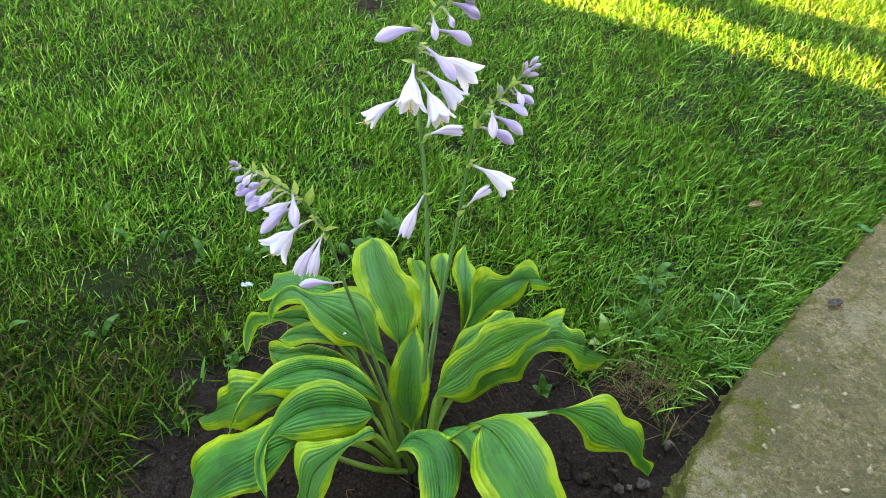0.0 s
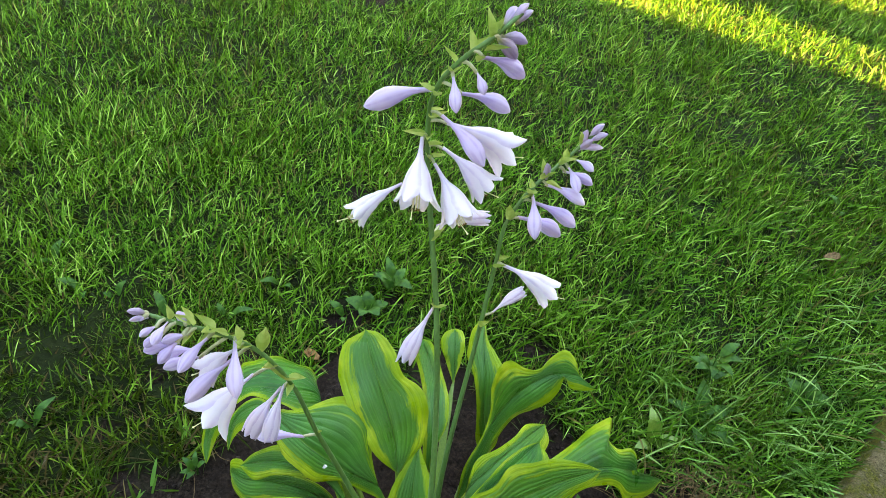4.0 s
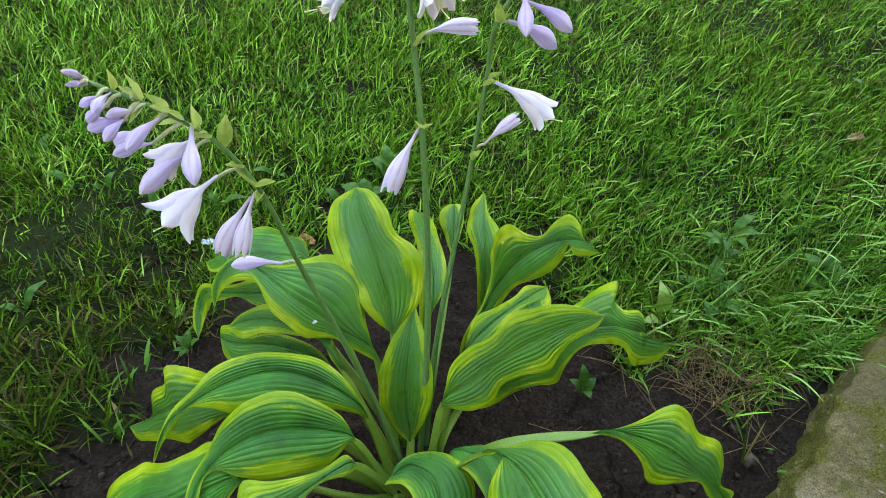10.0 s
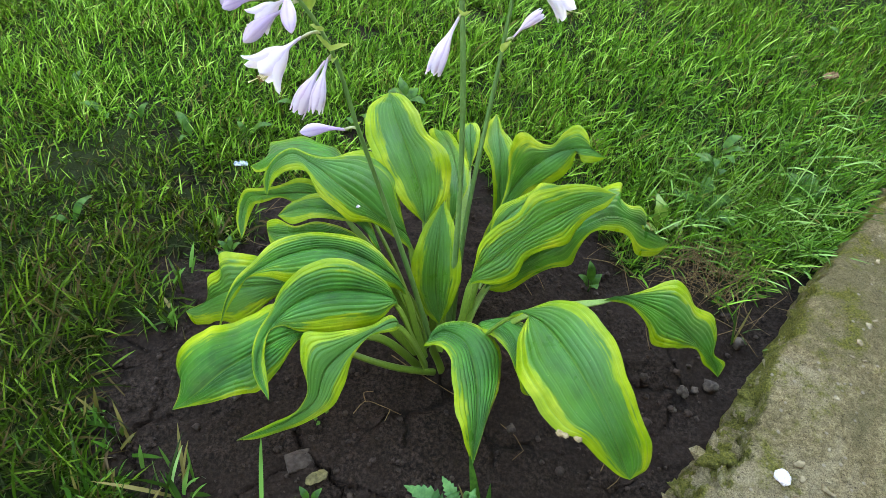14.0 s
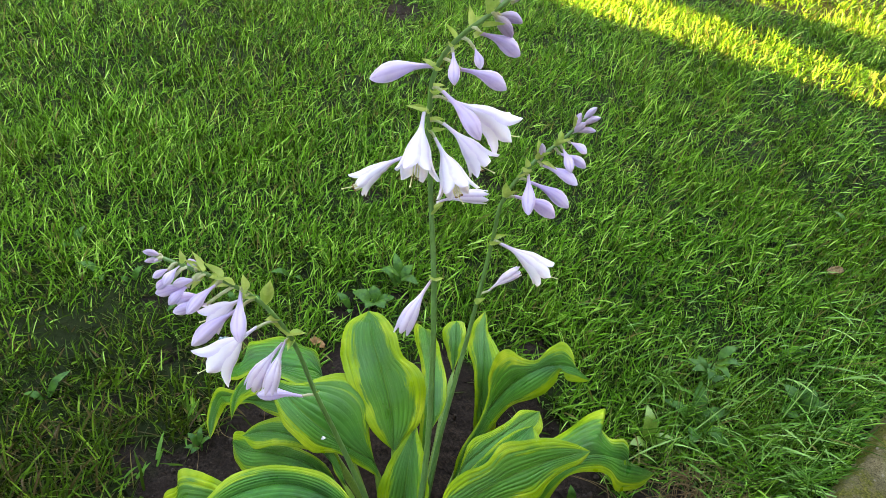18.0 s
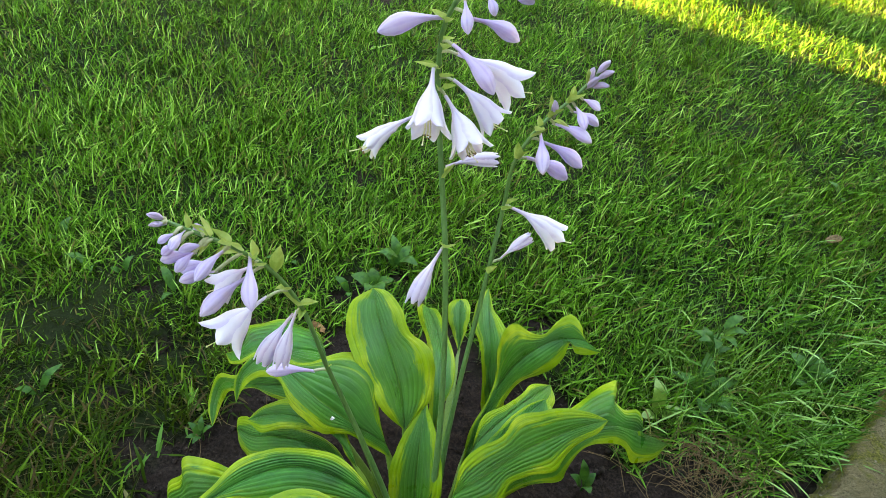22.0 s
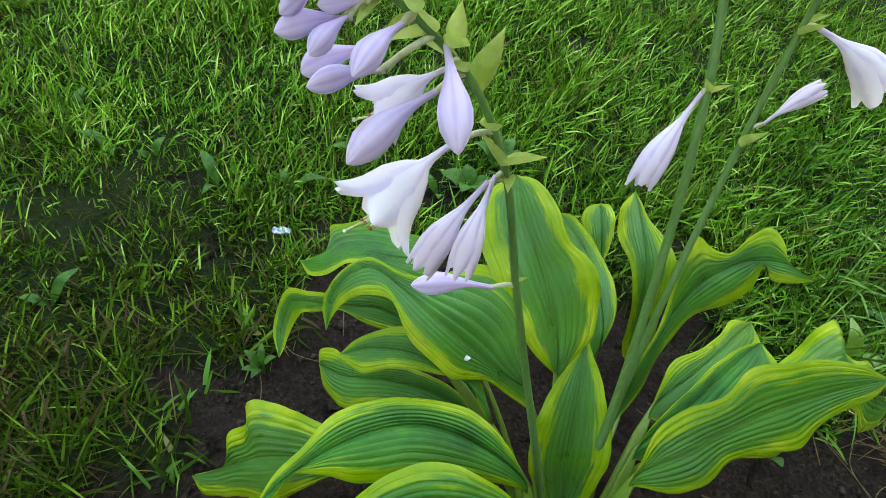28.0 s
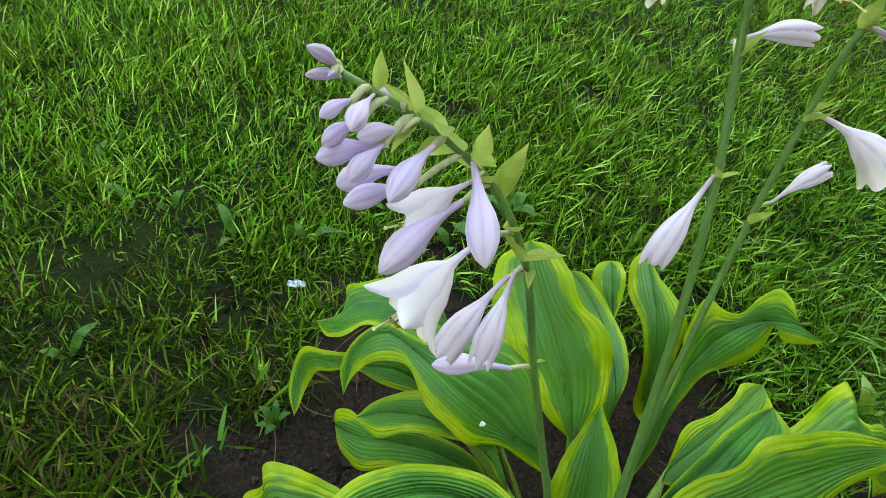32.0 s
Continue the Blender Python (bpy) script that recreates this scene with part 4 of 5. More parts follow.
# the leaf behind the tall one
blades_made.append(shaped_leaf([(.005, .102, .073), (.009, .123, .102), (.007, .154, .108), (.002, .194, .101), (-.009, .246, .081)],
                               [(-.002, .110, .093), (-.003, .139, .107), (-.008, .184, .100), (-.018, .231, .081), (-.020, .263, .069)],
                               [(.005, .109, .091), (.018, .137, .104), (.019, .159, .106), (.012, .191, .103), (.006, .220, .094), (-.002, .241, .086)],
                               foot=(.002, .04, .0), rise=.01, phase=.2, arch=.15, cup=.25, margin=.8))
# the small leaf furthest back
blades_made.append(shaped_leaf([(.026, .218, .063), (.025, .238, .075), (.024, .262, .081)],
                               [(.016, .231, .068), (.010, .251, .073), (.016, .261, .078)],
                               [(.033, .231, .073), (.035, .249, .081), (.031, .260, .082)],
                               foot=(.006, .05, .0), rise=.01, phase=1.4, arch=.15, cup=.3, margin=.7))
# the cupped leaf above the wavy one
blades_made.append(shaped_leaf([(.037, .079, .100), (.052, .089, .118), (.072, .107, .121), (.106, .141, .108)],
                               [(.038, .086, .109), (.043, .097, .119), (.060, .106, .123), (.075, .119, .121), (.086, .133, .118)],
                               [(.048, .069, .094), (.064, .072, .105), (.083, .086, .110), (.101, .109, .108), (.108, .127, .107)],
                               foot=(.012, .02, .0), rise=.0, phase=2.1, arch=.16, cup=.25, margin=.85))


def mark_on(blade, near, size, material, name, label, squash=.5, seed=1):
    """A small mark that lies on the blade where it is nearest to a place."""
    at_ = min((v.co for v in blade.data.vertices), key=lambda c: (c - Vector(near)).length)
    v, f = lump(seed, size, squash, .3, 6, 8)
    obj(name, v + np.array(at_) + V(0, 0, size * .2), f, material, blade, label=label)


mark_on(blades_made[2], (-.076, .071, .140), .0017, WHITE, "white_speck", "small white speck on the leaf", .5, 3)
for k, d in enumerate(((0, 0, 0), (.004, -.003, -.002), (-.003, .004, .001), (.007, .002, 0))):
    mark_on(blades_made[13], (.086 + d[0], -.104 + d[1], .085 + d[2]), .0032, PAPERY, "scar", "dry torn scar on the leaf's margin", .22, 5 + k)

# a leaf stalk that lies against the soil
tube("petiole", [(-.008, -.006, .003), (-.040, -.016, .026), (-.072, -.018, .046), (-.098, -.014, .058)], .0034, .0026, PETIOLE, hosta, 10, 12, label="pale stripped leaf stalk")


def bloom_rings(kind):
    """Rings from stalk to mouth: place along the flower and radius, as parts of its length."""
    if kind == "bud":
        return [(0, .030), (.10, .032), (.20, .036), (.32, .046), (.44, .072), (.56, .104), (.68, .122), (.80, .114), (.91, .074), (.97, .036), (1.0, .008)]
    else:
        return [(0, .05), (.10, .07), (.25, .12), (.45, .17), (.65, .165), (.82, .12), (.94, .06), (1.0, .01)]


def flower(kind, base, tip, parent, spread=1.0, roll=0.0, droop=0.08):
    """kind: bud, young, open or wilted."""
    base, tip = V(*base), V(*tip)
    ax = tip - base
    length = np.linalg.norm(ax)
    ax = ax / length
    side = unit(np.cross(ax, V(0.13, 0.2, 1)))
    nor = np.cross(side, ax)
    sag = V(0, 0, -1) - ax * (V(0, 0, -1) @ ax)

    def at(s, r, a):
        return base + length * (ax * s + r * (math.cos(a) * side + math.sin(a) * nor) + sag * droop * math.sin(math.pi * min(s, 1)) * -1)

    verts, faces, uvs, fm = [], [], [], []
    if kind in ("bud", "young"):
        rings, sides = bloom_rings(kind), 18
        plump = 1.15 * min(1.35, max(1.0, .024 / length) ** .8) if kind == "bud" else 1.0
        for s, r in rings:
            for k in range(sides):
                a = 2 * math.pi * k / sides
                lobed = 1 + 0.10 * math.cos(3 * a + roll) * min(1, s * 1.6) * spread
                verts.append(at(s, r * lobed * (plump if s > .25 else 1.0), a))
                uvs.append((k / sides, s))
        for i in range(len(rings) - 1):
            for k in range(sides):
                k2 = (k + 1) % sides
                faces.append((i * sides + k, i * sides + k2, (i + 1) * sides + k2, (i + 1) * sides + k))
        faces.append(tuple((len(rings) - 1) * sides + k for k in range(sides)))
        ob = obj("flower_bud", verts, faces, BUD if kind == "bud" else YOUNG, parent, uvs)
        return ob
    rnd = random.Random(int(abs(base[0] * 7e5) + abs(tip[1] * 3e5)))
    wil = kind == "wilted"
    sw = (0.55 if wil else 1.0) * spread
    tube_end = .62 if not wil else .66
    for petal in range(6):
        a0 = roll + petal * math.pi / 3
        inner = petal % 2
        rows, cols = 13, 7
        start = len(verts)
        curl = (rnd.uniform(0.7, 1.3) if not wil else rnd.uniform(-.4, .5))
        plen = rnd.uniform(.94, 1.05)
        for i in range(rows):
            q = i / (rows - 1)
            s = q * plen
            r = np.interp(s, [0, .12, .24, .34, .46, .58, .72, .86, 1.0, 1.06], [.026, .028, .036, .060, .115, .165, .195, .210, .220, .22])
            if wil:
                r = np.interp(s, [0, .12, .24, .34, .46, .58, .72, .86, 1.0, 1.06], [.022, .024, .030, .045, .082, .116, .134, .134, .124, .12])
            else:
                r *= sw if s > .4 else 1
                r += max(0, s - .70) ** 1.5 * .62 * curl * sw
            free = max(0.0, (s - tube_end) / (1 - tube_end))
            half = math.pi / 6 * (1.15 if free <= 0 else 1.34 * max(0.02, (1 - min(free, 1.0) ** 2.1)) ** 0.62 + .02)
            for j in range(cols):
                c = -1 + 2 * j / (cols - 1)
                a = a0 + c * half
                bulge = 1 + (.035 if inner else -.01) * (s > .3) - 0.10 * c * c * free + (.05 * (1 - c * c) if s > .35 else 0)
                end = s - 0.25 * max(0, s - .86) * curl
                verts.append(at(end, r * bulge, a))
                uvs.append(((petal + .5 + .5 * c) / 6, min(s, 1.0)))
        for i in range(rows - 1):
            for j in range(cols - 1):
                k = start + i * cols + j
                faces.append((k, k + 1, k + cols + 1, k + cols))
                fm.append(0)
    if not wil:
        # stamens that curve out of the mouth, with small dark anthers
        for k in range(7):
            a = roll + k * 0.9
            long = 1.02 if k else 1.22
            path = np.array([at(s, .02 + .035 * s * (1 if k else .4), a) - sag * length * .0 + V(0, 0, -1) * length * .05 * s * s
                             + V(0, 0, 1) * length * .16 * max(0, s - .90) * 3.5 for s in np.linspace(.35, long, 9)])
            v, f, u = tube_data(path, np.full(9, .00032), 5)
            n0 = len(verts)
            verts.extend(v)
            uvs.extend(u)
            faces.extend(tuple(i + n0 for i in q) for q in f)
            fm.extend([1] * len(f))
            lv, lf = lump(k, .0007, .7, .1, 4, 5)
            n0 = len(verts)
            verts.extend(lv + path[-1])
            uvs.extend([(0, 0)] * len(lv))
            faces.extend(tuple(i + n0 for i in q) for q in lf)
            fm.extend([2 if k else 1] * len(lf))
    return obj("flower", verts, faces, None, parent, uvs, mats=[WILT if wil else PETAL, STAMEN, ANTHER], face_mats=fm,
               label="wilted mauve flower" if wil else "")


def bract(at, way, size, parent, cupped=0.7):
    """A small boat-shaped leaf at a flower's foot."""
    at, way, size = V(*at), unit(V(*way)), size * 1.2
    side = unit(np.cross(way, V(0.2, 0.3, 1)))
    nor = np.cross(side, way)
    verts, uvs, rows, cols = [], [], 9, 7
    for i in range(rows):
        s = i / (rows - 1)
        w = .19 * math.sin(math.pi * min(1, s ** .62 * .96 + .04)) ** 1.1
        for j in range(cols):
            c = -1 + 2 * j / (cols - 1)
            verts.append(at + size * (way * s + side * w * c + nor * (1.5 * cupped * w * c * c + .10 * s * s)))
            uvs.append((j / (cols - 1), s))
    faces = [(i * cols + j, i * cols + j + 1, (i + 1) * cols + j + 1, (i + 1) * cols + j) for i in range(rows - 1) for j in range(cols - 1)]
    return obj("bract", verts, faces, BRACT, parent, uvs)


def scape(points, r0, r1):
    return tube("scape", points, r0, r1, SCAPE, hosta, 12, 48)


def stalk(points, base, tip, parent, seed):
    """The short stalk that holds a flower to its scape, and the bract at its foot."""
    base, tip = V(*base), V(*tip)
    line = spline(points, 160)
    foot = line[np.argmin(np.linalg.norm(line - base, axis=1) + 0.35 * np.abs(line[:, 2] - (base[2] - 0.001)))]
    way, length = unit(tip - base), np.linalg.norm(tip - base)
    if np.linalg.norm(base - foot) > 0.0015:
        tube("pedicel", [foot, (foot + base) / 2 + V(0, 0, 0.0012), base + way * 0.002], .0010, .0009, PEDICEL, parent, 7, 8)
    if foot[2] > 0.30 and length > 0.017:
        rnd = random.Random(seed)
        bract(foot, way * 0.8 + V(0, 0, .75) + V(rnd.uniform(-.25, .25), rnd.uniform(-.25, .25), 0), rnd.uniform(.0085, .0125), parent, 0.8)


# the tall middle scape
S1_LINE = [(.004, .030, .0), (.006, .075, .150), (-.002, .114, .292), (-.010, .136, .352), (-.015, .146, .402), (-.013, .144, .436), (.000, .134, .462), (.014, .130, .477), (.026, .136, .487)]
s1 = scape(S1_LINE, .0029, .0012)
for kind, b, t, kw in (
    ("open", (-.018, .142, .408), (-.019, .108, .384), dict(spread=1.0)),
    ("open", (-.028, .134, .380), (-.056, .115, .366), dict(spread=.75, roll=.4)),
    ("bud", (-.013, .145, .437), (-.049, .130, .433), dict()),
    ("open", (-.010, .137, .394), (.008, .111, .372), dict(spread=1.05, roll=.3)),
    ("open", (-.006, .142, .402), (.022, .136, .376), dict(spread=.9, roll=.7)),
    ("bud", (-.008, .141, .424), (.017, .123, .405), dict()),
    ("open", (-.005, .146, .416), (.033, .152, .392), dict(spread=.95, roll=.1)),
    ("wilted", (-.006, .148, .335), (.029, .156, .338), dict(spread=.8)),
    ("bud", (-.004, .136, .452), (-.001, .118, .441), dict()),
    ("bud", (.001, .135, .442), (.029, .145, .427), dict()),
    ("bud", (.007, .132, .458), (.012, .122, .450), dict()),
    ("bud", (.009, .128, .467), (.033, .142, .450), dict()),
    ("young", (.016, .130, .476), (.027, .140, .461), dict()),
    ("young", (.018, .136, .474), (.032, .144, .468), dict()),
    ("young", (.018, .132, .482), (.024, .144, .486), dict()),
    ("young", (.024, .138, .480), (.032, .144, .485), dict()),
    ("young", (.022, .134, .484), (.029, .140, .490), dict()),
    ("wilted", (-.004, .114, .293), (-.021, .095, .257), dict()),
):
    flower(kind, b, t, s1, **kw)
    stalk(S1_LINE, b, t, s1, int(abs(b[0] * 1e5) + b[2] * 1e5))
for at_, way, size in (((-.015, .145, .406), (-1, -.2, .25), .013), ((-.014, .145, .434), (-.7, .1, .5), .008), ((-.003, .137, .458), (-.7, -.1, .8), .010), ((.004, .133, .466), (-.2, -.1, 1), .012),
                       ((.012, .130, .476), (-.25, -.05, 1), .013), ((.007, .132, .462), (.3, -.6, .5), .009), ((-.011, .140, .396), (.5, -.6, .5), .011), ((-.013, .143, .420), (-.2, -.7, .5), .009),
                       ((-.013, .141, .436), (.3, -.7, .4), .010), ((-.002, .114, .292), (-.4, -.3, .7), .009), ((-.002, .114, .292), (.6, -.3, .6), .009), ((.010, .129, .470), (.9, -.2, .2), .011), ((-.012, .140, .375), (-.8, -.1, .3), .010)):
    bract(at_, way, size, s1)

# the scape that leans a little beside it
S2_LINE = [(.008, .036, .0), (.014, .080, .120), (.030, .128, .245), (.036, .143, .308), (.039, .146, .347), (.052, .154, .368), (.072, .166, .384), (.088, .170, .404)]
s2 = scape(S2_LINE, .0026, .0010)
for kind, b, t, kw in (
    ("wilted", (.038, .136, .264), (.060, .144, .283), dict(spread=1.0)),
    ("open", (.041, .140, .311), (.077, .135, .289), dict(spread=.9, roll=.5)),
    ("bud", (.053, .154, .362), (.054, .124, .352), dict()),
    ("bud", (.054, .152, .358), (.084, .150, .341), dict()),
    ("bud", (.046, .150, .346), (.078, .158, .325), dict()),
    ("bud", (.060, .158, .368), (.085, .147, .363), dict()),
    ("bud", (.073, .166, .378), (.079, .147, .372), dict()),
    ("bud", (.071, .165, .374), (.092, .166, .364), dict()),
    ("bud", (.076, .168, .382), (.089, .162, .378), dict()),
    ("young", (.078, .169, .388), (.084, .165, .399), dict()),
    ("young", (.080, .168, .390), (.092, .166, .393), dict()),
    ("young", (.082, .170, .394), (.093, .168, .402), dict()),
    ("young", (.083, .170, .398), (.089, .168, .409), dict()),
    ("young", (.079, .170, .390), (.080, .168, .404), dict()),
    ("young", (.060, .158, .372), (.058, .156, .386), dict()),
):
    flower(kind, b, t, s2, **kw)
    stalk(S2_LINE, b, t, s2, int(abs(b[0] * 1e5) + b[2] * 1e5))
for at_, way, size in (((.031, .130, .255), (.3, -.4, .8), .014), ((.035, .142, .306), (.5, -.5, .6), .011), ((.039, .146, .345), (-.1, -.3, 1), .015), ((.051, .154, .366), (-.2, -.3, .9), .010),
                       ((.058, .158, .372), (-.25, -.2, 1), .015), ((.060, .158, .370), (.8, -.5, -.1), .010), ((.070, .165, .382), (-.1, -.3, .9), .010), ((.078, .168, .392), (-.2, -.2, 1), .010)):
    bract(at_, way, size, s2)

# the scape that arches out to the other side
S3_LINE = [(-.008, .018, .0), (-.034, .036, .100), (-.058, .042, .195), (-.071, .042, .250), (-.084, .044, .306), (-.096, .042, .334), (-.112, .036, .356), (-.126, .030, .370), (-.140, .027, .380)]
s3 = scape(S3_LINE, .0027, .0009)
for kind, b, t, kw in (
    ("bud", (-.079, .040, .248), (-.110, .040, .244), dict()),
    ("wilted", (-.088, .042, .300), (-.107, .028, .269), dict(spread=1.15)),
    ("wilted", (-.086, .043, .302), (-.094, .023, .275), dict(spread=1.15, roll=.5)),
    ("open", (-.100, .038, .318), (-.122, .016, .303), dict(spread=1.30, roll=.2)),
    ("bud", (-.105, .038, .349), (-.099, .011, .337), dict(spread=1.4)),
    ("bud", (-.106, .035, .337), (-.126, .011, .330), dict(spread=1.4)),
    ("open", (-.103, .038, .343), (-.122, .028, .331), dict(spread=1.2, roll=.6)),
    ("bud", (-.115, .033, .357), (-.124, .012, .355), dict()),
    ("bud", (-.120, .027, .353), (-.141, .032, .340), dict()),
    ("bud", (-.119, .028, .346), (-.137, .021, .344), dict()),
    ("bud", (-.126, .026, .362), (-.134, .015, .357), dict()),
    ("bud", (-.126, .025, .361), (-.143, .021, .358), dict()),
    ("bud", (-.131, .025, .369), (-.141, .020, .363), dict()),
    ("bud", (-.130, .028, .373), (-.133, .015, .372), dict()),
    ("bud", (-.133, .026, .373), (-.141, .020, .371), dict()),
    ("young", (-.137, .026, .378), (-.144, .022, .380), dict()),
    ("young", (-.138, .027, .380), (-.143, .022, .387), dict()),
    ("bud", (-.122, .029, .363), (-.133, .022, .365), dict()),
    ("young", (-.138, .026, .379), (-.139, .022, .380), dict()),
    ("young", (-.123, .030, .369), (-.131, .040, .365), dict()),
):
    flower(kind, b, t, s3, **kw)
    stalk(S3_LINE, b, t, s3, int(abs(b[0] * 1e5) + b[2] * 1e5))
for at_, way, size in (((-.071, .042, .250), (.5, -.3, .7), .006), ((-.085, .043, .306), (.8, -.2, .4), .013), ((-.085, .043, .306), (-.5, -.1, .7), .013), ((-.095, .042, .332), (.25, .05, 1), .017), ((-.104, .038, .347), (.1, -.1, 1), .012),
                       ((-.113, .035, .357), (-.3, -.2, -.2), .009), ((-.121, .032, .366), (-.3, 0, 1), .012), ((-.120, .032, .364), (-.4, -.6, -.4), .009), ((-.130, .029, .373), (.1, 0, 1), .009), ((-.109, .037, .352), (-.6, .1, -.3), .012)):
    bract(at_, way, size, s3)

# ---- grass ----
def blades(name, x, y, length, width, lean, bend, seed, material, z=0.0, chaos=1.0, lay=.35, steps=3):
    """One mesh of curved, tapered grass blades at x, y."""
    rnd = np.random.RandomState(seed)
    n = len(x)
    length = length * (.55 + .95 * rnd.rand(n) ** 1.6)
    width = width * rnd.uniform(.6, 1.3, n)
    lean = lean + rnd.normal(0, chaos, n)
    bend = bend * rnd.uniform(.1, 1.7, n)
    face = lean + math.pi / 2 + rnd.normal(0, .5, n)
    dx, dy, sx, sy = np.cos(lean), np.sin(lean), np.cos(face), np.sin(face)
    tilt = np.clip(np.abs(rnd.normal(0, lay, n)), 0, 1.25)
    levels = np.linspace(0, 1, steps + 1)
    wide = np.interp(levels, [0, .36, .72, 1.0], [.75, 1.0, .78, 0.0])
    per = 2 * steps + 1
    P = np.zeros((n, per, 3))
    for i, (s, w) in enumerate(zip(levels, wide)):
        angle = np.clip(tilt + bend * s ** .8, 0, 1.75)
        if i == 0:
            out, up = np.zeros(n), np.zeros(n)
        else:
            out = out + length / steps * np.sin(angle)
            up = up + length / steps * np.cos(angle)
        cx, cy, cz = x + dx * out, y + dy * out, z + np.maximum(up, -.001) - .004
        if i < steps:
            for k, sg in ((0, -1), (1, 1)):
                P[:, 2 * i + k] = np.stack([cx + sg * sx * width * w / 2, cy + sg * sy * width * w / 2, cz + sg * .0006], 1)
        else:
            P[:, per - 1] = np.stack([cx, cy, cz], 1)
    base = (np.arange(n) * per)[:, None]
    strips = np.array([[2 * i, 2 * i + 1, 2 * i + 3, 2 * i + 2] for i in range(steps - 1)])
    quads = (base[:, :, None] + strips[None]).reshape(-1, 4)
    tris = (base + np.array([[per - 3, per - 2, per - 1]])).reshape(-1, 3)
    me = bpy.data.meshes.new(name)
    me.vertices.add(n * per)
    me.vertices.foreach_set("co", P.astype(np.float32).ravel())
    loops = np.concatenate([quads.ravel(), tris.ravel()]).astype(np.int32)
    me.loops.add(len(loops))
    me.loops.foreach_set("vertex_index", loops)
    starts = np.concatenate([np.arange(len(quads)) * 4, len(quads) * 4 + np.arange(len(tris)) * 3]).astype(np.int32)
    me.polygons.add(len(starts))
    me.polygons.foreach_set("loop_start", starts)
    me.materials.append(material)
    me.update(calc_edges=True)
    me.validate()
    me.polygons.foreach_set("use_smooth", np.ones(len(me.polygons), dtype=bool))
    return new(name, me)


def field(x, y, f, seed):
    """A smooth field between about -1 and 1."""
    r = np.random.RandomState(seed)
    out = np.zeros_like(x)
    for k in range(7):
        a, ph, g = r.rand() * 6.28, r.rand() * 6.28, f * (0.6 + 1.6 * r.rand())
        out += np.sin((x * math.cos(a) + y * math.sin(a)) * g + ph + 1.2 * np.sin(x * g * .6 + ph) + np.cos(y * g * .7 - ph))
    return out / 4.0


def lawn():
    rnd = np.random.RandomState(5)
    zones = [(-.58, .40, -.30, .06, 150000, .0017), (-.78, .98, .06, .70, 150000, .0017), (-1.3, -.78, -.30, .70, 40000, .0020), (.98, 1.5, .06, .70, 40000, .0020),
             (-1.4, 1.8, .70, 1.45, 82000, .0017), (-1.9, 2.4, 1.45, 2.9, 26000, .0026)]
    xs, ys, ws, ls = [], [], [], []
    for x0, x1, y0, y1, per, wide in zones:
        n = int((x1 - x0) * (y1 - y0) * per)
        x, y = rnd.uniform(x0, x1, n), rnd.uniform(y0, y1, n)
        clump = field(x, y, 34, 3) * .5 + field(x, y, 90, 4) * .5
        thin_ = .0 + .24 * np.clip((-.12 - x) / .15, 0, 1) * np.clip((.42 - y) / .15, 0, 1)
        keep = np.clip(.85 + .85 * clump - thin_, .26, 1)
        soil = soil_amount(x, y)
        keep *= np.where(soil > .5, np.where((soil < .95), .10, .0), 1 - .5 * soil)
        keep *= 1 - .96 * bare_spots(x, y)
        keep *= edge_gap(x, y) < -.004
        ok = rnd.rand(n) < keep
        x, y = x[ok], y[ok]
        xs.append(x)
        ys.append(y)
        near_bed = np.clip((-.15 - x) / .12, 0, 1) * np.clip((.55 - y) / .2, 0, 1)
        ws.append(wide * (1 - .20 * near_bed))
        ls.append((.030 + .009 * field(x, y, 14, 8) + .004 * field(x, y, 60, 9)) * (1 + .05 * near_bed))
    x, y, w, l = (np.concatenate(a) for a in (xs, ys, ws, ls))
    lean = 2.0 * field(x, y, 70, 12)
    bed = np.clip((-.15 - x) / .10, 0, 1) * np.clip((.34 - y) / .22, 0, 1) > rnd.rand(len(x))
    l = np.clip(l, .013, .042)
    # fewer of the lit-coloured blades at the far right and back left
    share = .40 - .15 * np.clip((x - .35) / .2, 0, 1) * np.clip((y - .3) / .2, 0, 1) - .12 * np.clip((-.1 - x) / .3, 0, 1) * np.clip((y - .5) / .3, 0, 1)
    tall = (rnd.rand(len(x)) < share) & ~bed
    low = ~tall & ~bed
    # low blades coloured as shaded gaps, tall blades as lit tops
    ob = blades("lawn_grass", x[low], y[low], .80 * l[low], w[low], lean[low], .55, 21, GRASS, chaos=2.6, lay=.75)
    tagged(ob, "low mown lawn grass, gap shade put into its dark green, uneven and thin in places", "grass", kind="stuff")
    ob = blades("lit_grass", x[tall], y[tall], 1.0 * l[tall], .92 * w[tall], lean[tall], .60, 24, LITGRASS, chaos=2.6, lay=.60)
    tagged(ob, "taller blades standing out of the lawn, light put into their bright green", "grass", kind="stuff")
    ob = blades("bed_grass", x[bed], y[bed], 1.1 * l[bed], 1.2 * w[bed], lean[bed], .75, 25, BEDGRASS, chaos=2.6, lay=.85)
    tagged(ob, "darker grass with brown dead stems on the side beside the soil", "grass", kind="stuff")


lawn()


def far_lawn():
    rnd = np.random.RandomState(6)
    n = 120000
    x, y = rnd.uniform(-5, 5, n), rnd.uniform(-4, 7, n)
    ok = ~((x > -1.5) & (x < 2.0) & (y > -.35) & (y < 2.7)) & (edge_gap(x, y) < -.02) & (np.hypot(x, y + .3) > .6)
    ob = blades("lawn_grass", x[ok], y[ok], np.full(ok.sum(), .045), np.full(ok.sum(), .011), rnd.uniform(0, 6.28, ok.sum()), .6, 22, GRASS)
    tagged(ob, "mown lawn grass further out", "grass", kind="stuff")


